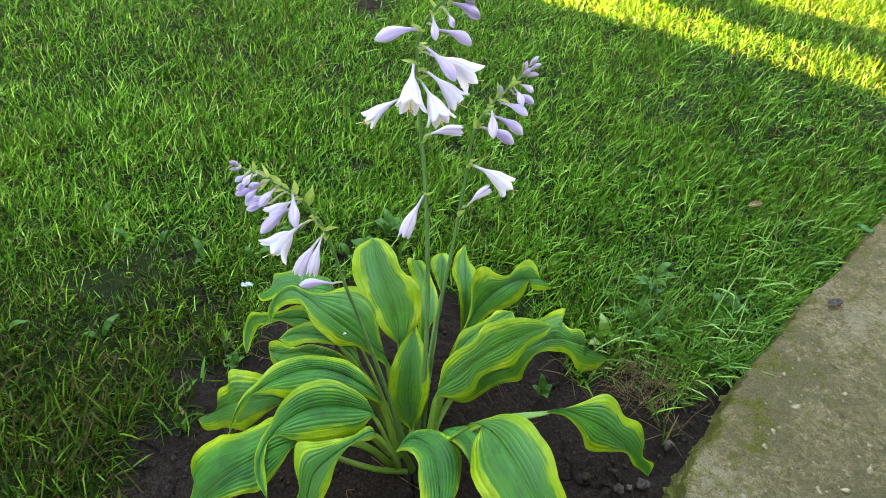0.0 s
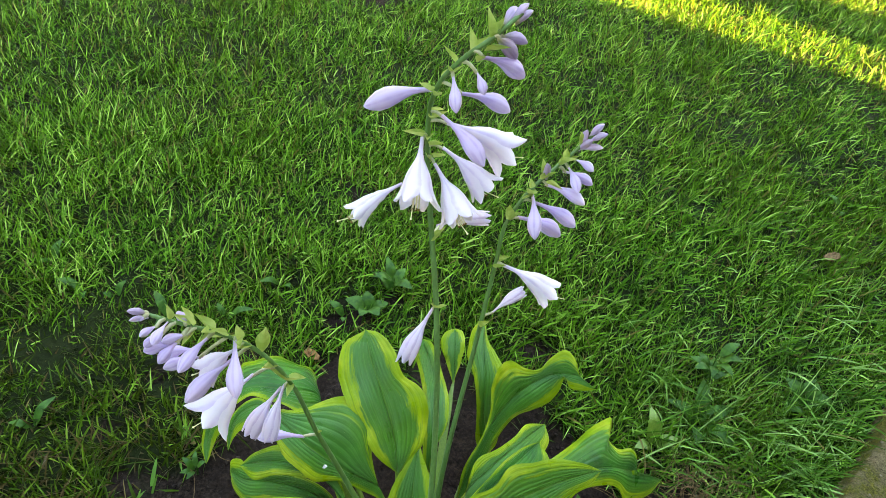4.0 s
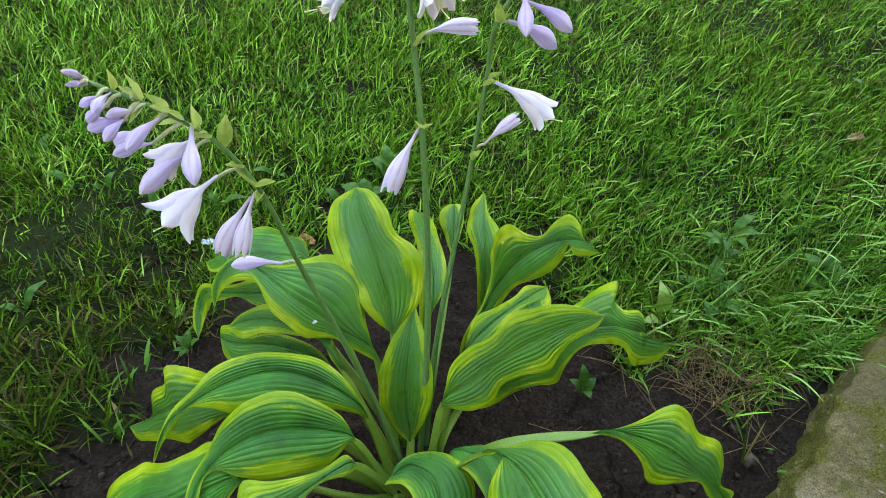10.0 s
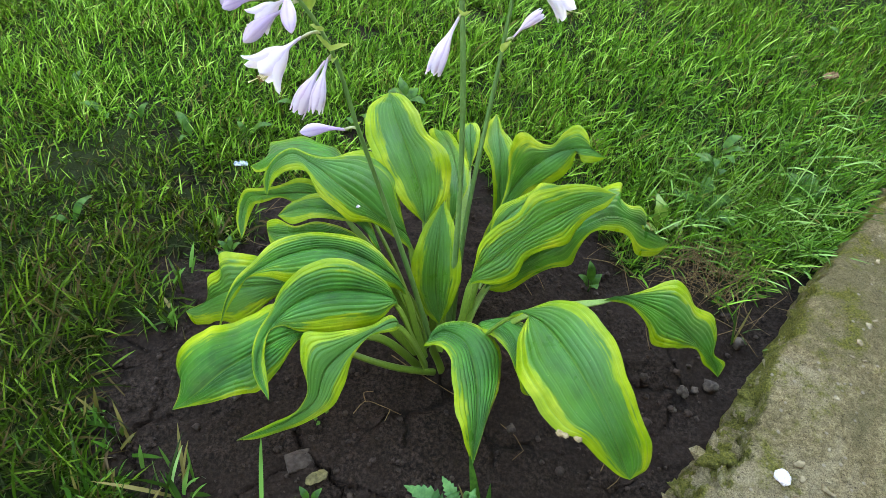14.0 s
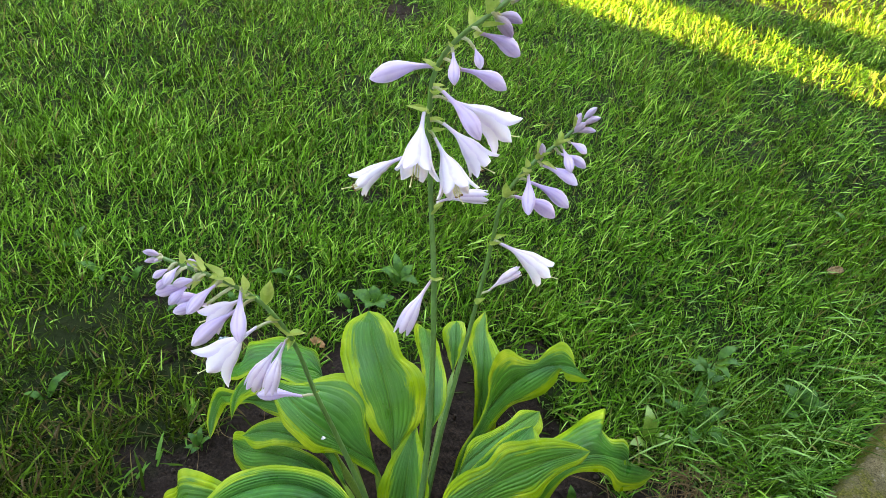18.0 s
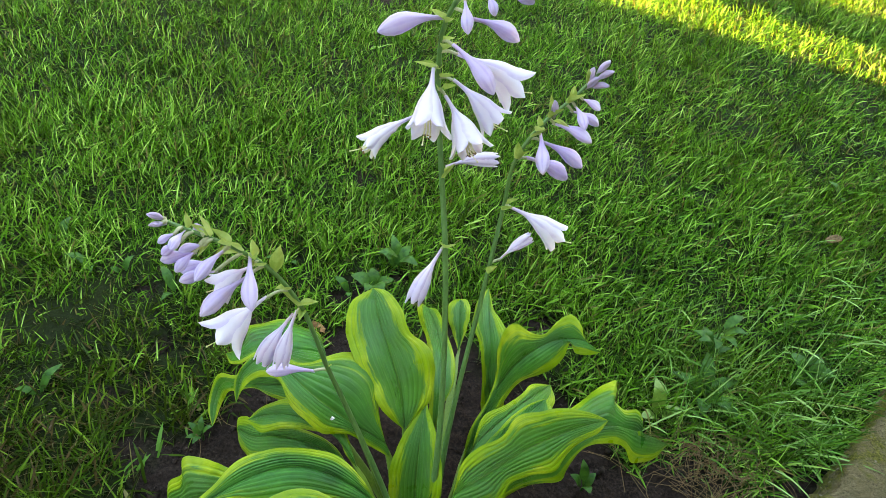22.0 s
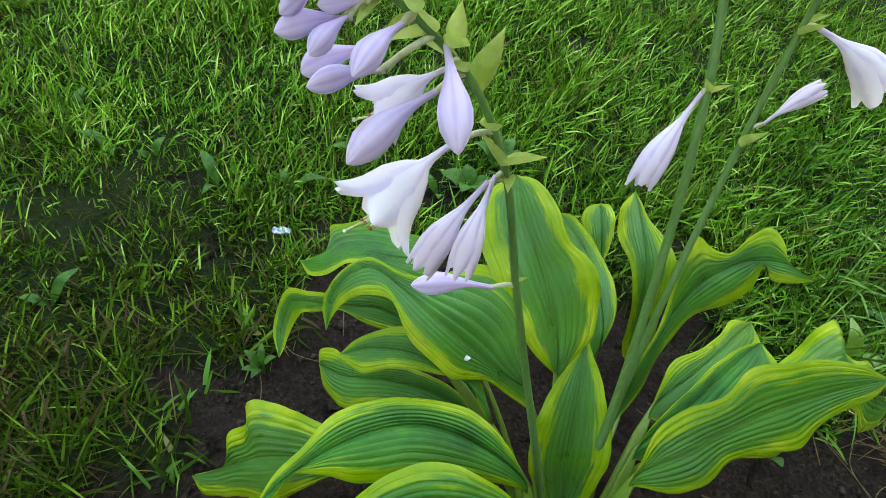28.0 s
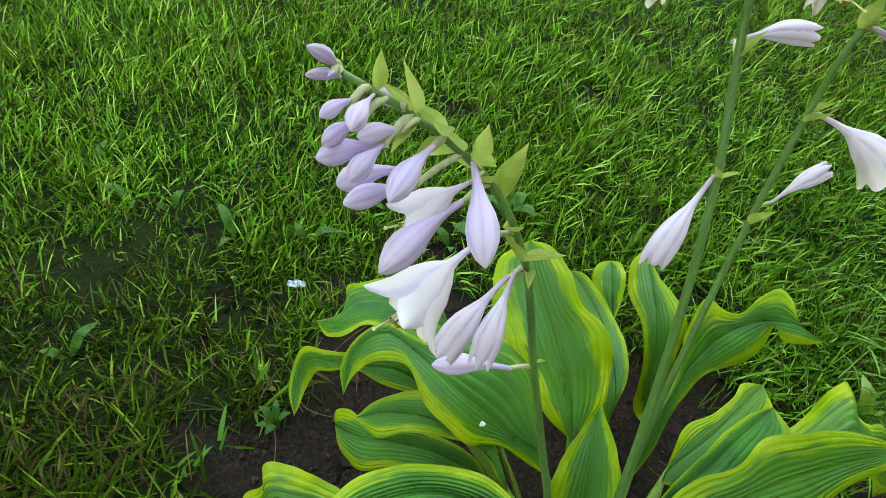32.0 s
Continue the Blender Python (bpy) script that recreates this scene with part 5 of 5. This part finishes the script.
far_lawn()


def tall_grass():
    """Long fine grass that the mower leaves along the path's edge."""
    rnd = np.random.RandomState(9)
    xs, ys, ls = [], [], []
    for cx, cy, n, r, l in ((.30, .20, 260, .055, .070), (.36, .19, 260, .045, .075), (.42, .22, 300, .05, .085), (.36, .28, 320, .06, .075), (.46, .30, 340, .06, .085), (.52, .33, 260, .05, .08),
                            (.56, .42, 260, .06, .085), (.26, .26, 220, .06, .065), (.22, .33, 200, .07, .055), (.64, .46, 200, .05, .085), (.33, .36, 240, .07, .060), (.45, .42, 240, .07, .06), (.40, .16, 110, .02, .075)):
        n = int(n * (.75 if cy < .27 else .35))
        l = l if cy < .27 else .8 * l
        x, y = rnd.normal(cx, r * .7, n), rnd.normal(cy, r * .7, n)
        ok = (edge_gap(x, y) < -.006) & (soil_amount(x, y) < .6)
        xs.append(x[ok])
        ys.append(y[ok])
        ls.append(np.full(ok.sum(), l))
    x, y, l = (np.concatenate(a) for a in (xs, ys, ls))
    lean = -1.6 + 1.6 * field(x, y, 40, 31)
    ob = blades("tall_grass", x, y, l * .85, .0013, lean, .75, 23, TALLGRASS, chaos=1.9, lay=.45, steps=6)
    tagged(ob, "long fine grass leaning over the path's edge", "grass", kind="stuff")


tall_grass()


def tuft(cx, cy, n, l, seed, w=.0034, spread=.009, bend=.5):
    rnd = np.random.RandomState(seed)
    ob = blades("grass_tuft", rnd.normal(0, spread, n), rnd.normal(0, spread, n), np.full(n, l), w, np.linspace(0, 6.28, n), bend, seed, TALLGRASS, lay=.5, steps=5)
    ob.location = (cx, cy, 0)
    return tagged(ob, "small tuft of broad grass growing in bare soil", "grass tuft", group="tufts in the soil")


for k, a in enumerate(((-.212, -.118, 24, .052), (-.140, -.152, 12, .050), (-.245, -.145, 16, .040), (-.268, -.085, 16, .034), (-.285, -.135, 22, .038), (-.160, -.165, 6, .04), (.30, .04, 5, .03), (-.30, -.06, 18, .032),
                       (.022, -.136, 4, .075), (-.265, .035, 14, .032), (-.272, .09, 16, .03), (-.245, .155, 18, .032), (-.115, -.052, 5, .016))):
    tuft(*a, 100 + k)


def straw_heap():
    rnd = np.random.RandomState(14)
    chunks = []
    for k in range(150):
        c = V(.285 + rnd.normal(0, .030), .125 + rnd.normal(0, .022), .004 + abs(rnd.normal(0, .007)))
        a, l = rnd.rand() * 6.28, rnd.uniform(.025, .07)
        d = V(math.cos(a), math.sin(a), rnd.uniform(-.1, .15))
        path = spline([c - d * l / 2, c + V(rnd.normal(0, .006), rnd.normal(0, .006), .006), c + d * l / 2], 7)
        path[:, 2] = np.maximum(path[:, 2], .002)
        v, f, _ = tube_data(path, np.full(7, .00028), 4)
        chunks.append((v, f))
    v, f = joined(chunks)
    tagged(obj("dry_straw", v, f, STRAW), "loose heap of dry brown straw on the soil", "straw", kind="stuff")


straw_heap()


def dry_stem(points, r=.00042):
    ob = tube("dry_stem", points, r, r * .6, STRAW, None, 5, 12)
    return tagged(ob, "thin dry stem lying on the soil", "stem", group="dry stems")


rs = np.random.RandomState(77)
for k in range(26):
    cx, cy = [(-.25, .15), (.18, .15), (.24, .07), (.30, .06), (-.15, .20), (.10, .10)][k % 6]
    c = V(cx + rs.normal(0, .03), cy + rs.normal(0, .02), .004)
    if edge_gap(c[0], c[1]) > -.03:
        continue
    a, l = rs.rand() * 6.28, rs.uniform(.03, .08)
    d = V(math.cos(a) * l / 2, math.sin(a) * l / 2, 0)
    dry_stem([c - d, c + V(rs.normal(0, .006), rs.normal(0, .006), .005), c + d])
for pts in ([(-.078, -.050, .004), (-.068, -.040, .008), (-.055, -.041, .003), (-.036, -.050, .004)], [(-.068, -.040, .007), (-.070, -.030, .005), (-.062, -.028, .004)], [(-.046, -.046, .004), (-.050, -.056, .003)],
            [(-.048, .010, .004), (.07, -.080, .002), (.06, -.088, .004)], [(.135, -.095, .004), (.145, -.080, .010), (.150, -.10, .006), (.138, -.11, .004)]):
    dry_stem(pts, .0005)


def clods():
    rnd = np.random.RandomState(15)
    chunks = []
    while len(chunks) < 1600:
        x, y = rnd.uniform(-.30, .36), rnd.uniform(-.28, .26)
        if soil_amount(np.array(x), np.array(y)) < .8 or edge_gap(x, y) > -.012:
            continue
        near = edge_gap(x, y) > -.09
        v, f = lump(len(chunks), rnd.gamma(1.3, .0007) * (1.3 if near else 1) + .0005, .7, .35, 4, 6)
        chunks.append((v + V(x, y, -.004 + .004 * rnd.rand() - .010 * near * (edge_gap(x, y) > -.04)), f))
    v, f = joined(chunks)
    tagged(obj("soil_crumbs", v, f, CLOD), "dark crumbs and clods of loose soil", "soil", kind="stuff")


clods()


def stone(x, y, z, size, seed, material=STONE, name="pebble", label="rough greyish pebble lying in the soil", squash=.75):
    v, f = lump(seed, size, squash, .42, 7, 9)
    ob = obj(name, v, f, material)
    ob.location = (x, y, z)
    return tagged(ob, label, "stone", group="pebbles by the path")


for k, a in enumerate(((.258, -.006, -.008, .0068), (.228, -.012, -.006, .0055), (.241, -.010, -.008, .0035), (.176, -.068, -.009, .0045), (.215, -.03, -.008, .003),
                       (.062, -.058, -.002, .0055), (-.185, -.035, -.001, .0045), (.30, .045, -.008, .006))):
    stone(*a, 40 + k)
# the edge of a buried brick
v, f = lump(71, .016, .55, .12, 8, 8)
v = np.clip(v * V(1.0, 1.0, 1.0), -.0115, .0115) * V(1.0, .75, .8)
ob = obj("brick_piece", v, f, BRICK, smooth=False)
ob.location, ob.rotation_euler = (-.120, -.090, -.006), (.1, .12, .4)
tagged(ob, "corner of a grey-brown brick sunk in the soil", "brick")
# white crumb on the path
v, f = lump(81, .0064, .40, .14, 12, 18)
ob = obj("white_crumb", v, f, WHITE)
ob.location = (.266, -.112, .0475)
tagged(ob, "small crumpled white lump lying on the concrete path", "litter")


def blade_leaf(base, tip, hw, material, name, parent, up=.25, droop=.2, lobes=0, cols=7, rows=14, wavy=.0):
    """A small weed's leaf, smooth or with toothed edges."""
    base, tip = V(*base), V(*tip)
    mid = (base + tip) / 2 + V(0, 0, up * np.linalg.norm(tip - base))
    path = spline([base, mid, tip], rows)
    tang = np.gradient(path, axis=0)
    verts, uvs = [], []
    for i in range(rows):
        s = i / (rows - 1)
        t = unit(tang[i])
        lat = unit(np.cross(t, V(0, 0, 1)))
        nor = np.cross(lat, t)
        w = hw * math.sin(math.pi * min(1, s ** .75 * .98 + .02)) ** .8
        if lobes:
            w *= .62 + .42 * ((s * lobes) % 1.0)
        for j in range(cols):
            c = -1 + 2 * j / (cols - 1)
            verts.append(path[i] + lat * w * c + nor * (.18 * w * abs(c) - droop * w * c * c + wavy * w * math.sin(9 * s + 2 * c)))
            uvs.append((j / (cols - 1), s))
    faces = [(i * cols + j, i * cols + j + 1, (i + 1) * cols + j + 1, (i + 1) * cols + j) for i in range(rows - 1) for j in range(cols - 1)]
    return obj(name, verts, faces, material, parent, uvs)


def weed(x, y, leaves, label, material=WEED, stem=0.0, lobes=0):
    """Leaves as: direction in degrees, length, half width, rise."""
    top = tagged(new("weed"), label, "weed", group="weeds")
    top.location = (x, y, 0)
    if stem:
        tube("stem", [(0, 0, -.002), (.001, .001, stem * .5), (0, .002, stem)], .0012, .0008, material, top, 6, 8)
    for k, (a, l, w, rise) in enumerate(leaves):
        z = stem * (k + 1) / len(leaves) if stem else .002
        d = V(math.cos(radians(a)), math.sin(radians(a)), 0)
        blade_leaf((d[0] * .002, d[1] * .002, z), (d[0] * l, d[1] * l, z + rise), w, material, "leaf", top, lobes=lobes, rows=30 if lobes else 14)
    return top


weed(-.078, .338, [(20, .026, .009, .012), (100, .024, .009, .012), (165, .030, .010, .010), (250, .022, .008, .012), (310, .024, .009, .010)], "small weed with rounded leaves in a thin spot of lawn", stem=.012)
weed(-.050, .372, [(150, .030, .006, .018), (110, .034, .007, .025), (60, .026, .007, .010), (330, .028, .007, .006), (200, .026, .006, .012)], "upright narrow-leaved weed in the lawn", stem=.030)
weed(.245, .185, [(100, .030, .008, .030), (10, .026, .007, .010), (200, .026, .007, .010)], "young yellow-green weed with one upright leaf by the long grass", PETIOLE)
weed(.30, .215, [(20, .045, .008, .012), (75, .05, .008, .02), (150, .04, .008, .015), (250, .035, .008, .01), (310, .045, .008, .012)], "broad-leaved weed among the long grass")
weed(.32, .27, [(k * 47 + 10, .026, .0055, .010) for k in range(9)], "leafy upright weed among the long grass", stem=.055)
weed(.43, .245, [(60, .03, .012, .02), (130, .032, .012, .022), (10, .028, .010, .016), (200, .03, .011, .01)], "round-leaved weed in the grass by the path")
weed(.152, .098, [(40, .016, .005, .012), (160, .015, .005, .012), (280, .014, .005, .010), (100, .016, .005, .016)], "tiny seedling in the bare soil", stem=.014)
for x, y, a, l in ((-.400, .160, 62, .042), (-.425, .343, 175, .040), (-.312, .310, 130, .048), (-.246, .315, 10, .044), (-.482, .385, 85, .036), (-.106, .331, 150, .030), (-.385, .335, 60, .026), (-.52, .16, 20, .04), (.62, .60, 120, .04), (-.19, .375, 200, .035)):
    weed(x, y, [(a, l * .8, .0055, .014), (a + 120, l * .5, .004, .008)], "plantain weed in the lawn")
weed(-.222, .124, [(200, .015, .0032, .007), (150, .017, .0035, .010), (250, .013, .003, .004), (100, .015, .003, .008), (20, .012, .003, .006)], "ragged pale weed at the lawn's edge", stem=.012)
weed(-.105, -.128, [(50, .014, .003, .006), (130, .014, .003, .006), (200, .010, .003, .004)], "tiny seedling in the bare soil", stem=.008)

# the sow-thistle at the front
th = tagged(new("sow_thistle"), "young sow-thistle with toothed grey-green leaves and closed buds", "weed")
th.location = (.010, -.163, .014)
tube("stem", [(0, 0, -.018), (.002, .004, .025), (.000, .010, .062)], .0026, .0018, WEEDB, th, 8, 10)
for a, l, w, z, rise in ((150, .046, .0085, .044, .010), (172, .040, .0075, .054, .004), (196, .050, .0090, .030, -.004), (18, .042, .0085, .026, .010), (60, .024, .005, .052, .006), (255, .036, .008, .024, .002), (322, .034, .008, .034, .004), (118, .028, .006, .058, .012), (228, .030, .007, .046, -.006)):
    d = V(math.cos(radians(a)), math.sin(radians(a)), 0)
    blade_leaf((0, .006, z), (d[0] * l, .006 + d[1] * l, z + rise), w, WEEDB, "leaf", th, lobes=11, rows=66, wavy=.35)
for x, y, z, sx in ((.003, .014, .080, .0036), (.006, .010, .064, .0042), (-.005, .008, .062, .0036), (.010, .016, .066, .0034), (.000, .004, .056, .0036)):
    vv, ff = lump(int(z * 1e4), sx * .62, 2.9, .16, 8, 8)
    obj("flower_bud", vv + V(x, y, z), ff, WEEDB, th, label="closed green flower bud")
    tube("stalk", [(0, .010, .048), (x * .7, y, z - .012), (x, y, z - .004)], .0011, .0009, WEEDB, th, 6, 6)
vv, ff = lump(77, .0026, .9, .25, 7, 8)
obj("faded_flower", vv + V(.013, .012, .070), ff, DEADLEAF, th, label="withered orange flower head")
# a broad blade of couch grass and a pointed dock leaf beside it
reed = tagged(new("couch_grass"), "broad upright blade of couch grass beside the sow-thistle", "grass")
reed.location = (.030, -.150, 0)
blade_leaf((0, 0, -.002), (-.012, .040, .070), .0042, WEED, "blade", reed, up=.10, rows=18)
blade_leaf((.004, .002, -.002), (.004, .022, .060), .0032, WEED, "blade", reed, up=.08, rows=18)
weed(.048, -.172, [(75, .034, .010, .040), (20, .026, .007, .020)], "pointed grey-green seedling leaf beside the sow-thistle", WEEDB, stem=.014)

# litter and dead leaves in the lawn
def scrap(name, x, y, z, size, seed, material, label, category, turn=0.0):
    rnd = np.random.RandomState(seed)
    n = 9
    verts = []
    for i in range(n):
        for j in range(n):
            a, b = i / (n - 1) * 2 - 1, j / (n - 1) * 2 - 1
            r = 1 - .25 * abs(a * b)
            p = Vector((a * 2, b * 2, seed))
            verts.append((a * size * r, b * size * .5 * r, size * (.28 * noise.noise(p) + .2 * noise.noise(p * 2.5)) + size * .2))
    faces = [(i * n + j, i * n + j + 1, (i + 1) * n + j + 1, (i + 1) * n + j) for i in range(n - 1) for j in range(n - 1)]
    ob = obj(name, verts, faces, material)
    sol = ob.modifiers.new("thickness", "SOLIDIFY")
    sol.thickness = .0006
    ob.location, ob.rotation_euler = (x, y, z), (0, 0, turn)
    return tagged(ob, label, category)


scrap("litter", -.240, .258, .006, .0088, 3, FOIL, "crumpled pale scrap of litter in thin grass", "litter", .1)
scrap("dead_leaf", -.134, .268, .006, .011, 5, DEADLEAF, "curled brown dead leaf in the lawn", "leaf", -.6)
scrap("dead_leaf", .548, .478, .020, .014, 6, STRAW, "withered pale leaf in the lawn", "leaf", .4)
scrap("dead_leaf", -.102, -.108, .004, .010, 8, DRYLEAF, "shrivelled pale leaf beside the brick piece", "leaf", .5)
scrap("dead_leaf", .560, .235, .048, .012, 12, STONE, "crumpled grey scrap on the concrete path", "litter", .3)
scrap("litter", .665, .378, .062, .013, 9, WEEDB, "crumpled bluish leaf by the path's edge", "leaf", -.8)

# ---- hedges added unseen round the lawn to block light ----
def hedge(centre, u, length, height, gaps, seed, leaves, label):
    """A clipped hedge added out of view to block light; gaps as start, end and height."""
    u = V(*u, 0)
    v = V(-u[1], u[0], 0) if gaps == () else V(u[1], -u[0], 0)
    centre = V(*centre, 0)
    top = tagged(new("hedge"), label, "hedge", group="hedges round the lawn")
    rnd = np.random.RandomState(seed)
    q0, q1 = length
    L = []
    for k in range(leaves):
        q, z, s = rnd.uniform(q0, q1), height * rnd.rand() ** .85, rnd.uniform(-.28, .28)
        pad = -.015 + .03 * rnd.rand()
        if any(a - pad < q < b + pad and z < h + pad for a, b, h in gaps):
            continue
        c = centre + u * s + v * q + V(0, 0, z)
        a, b = unit(rnd.normal(size=3)), unit(rnd.normal(size=3))
        b = unit(b - a * (a @ b))
        l, w = rnd.uniform(.05, .10), rnd.uniform(.025, .045)
        L.append(np.array([c - a * l * .5, c + b * w * .5, c + a * l * .5, c - b * w * .5]))
    obj("foliage", np.concatenate(L), [(4 * i, 4 * i + 1, 4 * i + 2, 4 * i + 3) for i in range(len(L))], HEDGE, top, smooth=False)
    cuts = [(q0, q1, 0.0)]
    for a, b, h in gaps:
        x0, x1, low = cuts.pop()
        cuts += [(x0, a + .02, low), (a + .02, b - .02, h + .02), (b - .02, x1, 0.0)]
    # the dense twiggy inside
    for a, b, low in cuts:
        nq, nz = max(2, int((b - a) / .12)), 20
        vs, fs = [], []
        for side in (-.10, .10):
            for i in range(nq + 1):
                for k in range(nz + 1):
                    qq, zz = a + (b - a) * i / nq, low + (height - .1 - low) * k / nz
                    off = .05 * noise.noise(Vector((qq * 6, zz * 6, side * 9)))
                    rag = .02 * noise.noise(Vector((qq * 30, zz * 30, 4)))
                    vs.append(centre + u * (side + off) + v * (qq + rag) + V(0, 0, zz + rag * (zz > .05) - (.02 if zz < .05 else 0)))
        m = (nq + 1) * (nz + 1)
        for o in (0, m):
            for i in range(nq):
                for k in range(nz):
                    f = (o + i * (nz + 1) + k, o + (i + 1) * (nz + 1) + k, o + (i + 1) * (nz + 1) + k + 1, o + i * (nz + 1) + k + 1)
                    fs.append(f if o else f[::-1])
        for i in range(nq):
            for k in (0, nz):
                fs.append((i * (nz + 1) + k, (i + 1) * (nz + 1) + k, m + (i + 1) * (nz + 1) + k, m + i * (nz + 1) + k))
        for k in range(nz):
            for i in (0, nq):
                fs.append((i * (nz + 1) + k, i * (nz + 1) + k + 1, m + i * (nz + 1) + k + 1, m + i * (nz + 1) + k))
        obj("twigs", vs, fs, BARK, top)


# light blocker for the sun; its gaps are cut to shape the sunlit bands
hedge((1.892, -1.122), (-.86, .51), (-5.0, 6.0), 2.6, ((1.27, 1.50, 1.06), (1.65, 1.98, .98)), 33, 30000, "dense green hedge added unseen to block the sun, two low gaps shaping its bands")
# two more blockers, so that sky light comes mostly from above
hedge((0.0, 6.2), (0, -1), (-7.0, 5.5), 3.0, (), 34, 16000, "tall green hedge added unseen behind the lawn to block low sky")
hedge((-4.2, 1.0), (1, 0), (-6.0, 5.0), 3.0, (), 35, 14000, "tall green hedge added unseen along the lawn's side to block low sky")


def added_wall():
    """A plastered wall behind the path, added out of view to block sky light."""
    verts, faces = [], []
    along, up = np.linspace(-4.5, .9, 28), np.linspace(-.05, 4.6, 24)
    for g in (1.46, 1.76):
        for a in along:
            for z in up:
                off = .006 * noise.noise(Vector((a * 2, z * 2, g)))
                verts.append(((a + g + off) * .7071, (a - g - off) * .7071, z))
    n, m = len(up), len(along) * len(up)
    for i in range(len(along) - 1):
        for k in range(n - 1):
            f = (i * n + k, (i + 1) * n + k, (i + 1) * n + k + 1, i * n + k + 1)
            faces += [f, tuple(q + m for q in f[::-1])]
        faces.append((i * n + n - 1, (i + 1) * n + n - 1, m + (i + 1) * n + n - 1, m + i * n + n - 1))
    for i in (0, len(along) - 1):
        for k in range(n - 1):
            faces.append((i * n + k, i * n + k + 1, m + i * n + k + 1, m + i * n + k))
    tagged(obj("unseen_wall", verts, faces, PLASTER), "dull brown plastered wall added unseen beside the concrete path to block sky light", "wall", kind="structure")


added_wall()
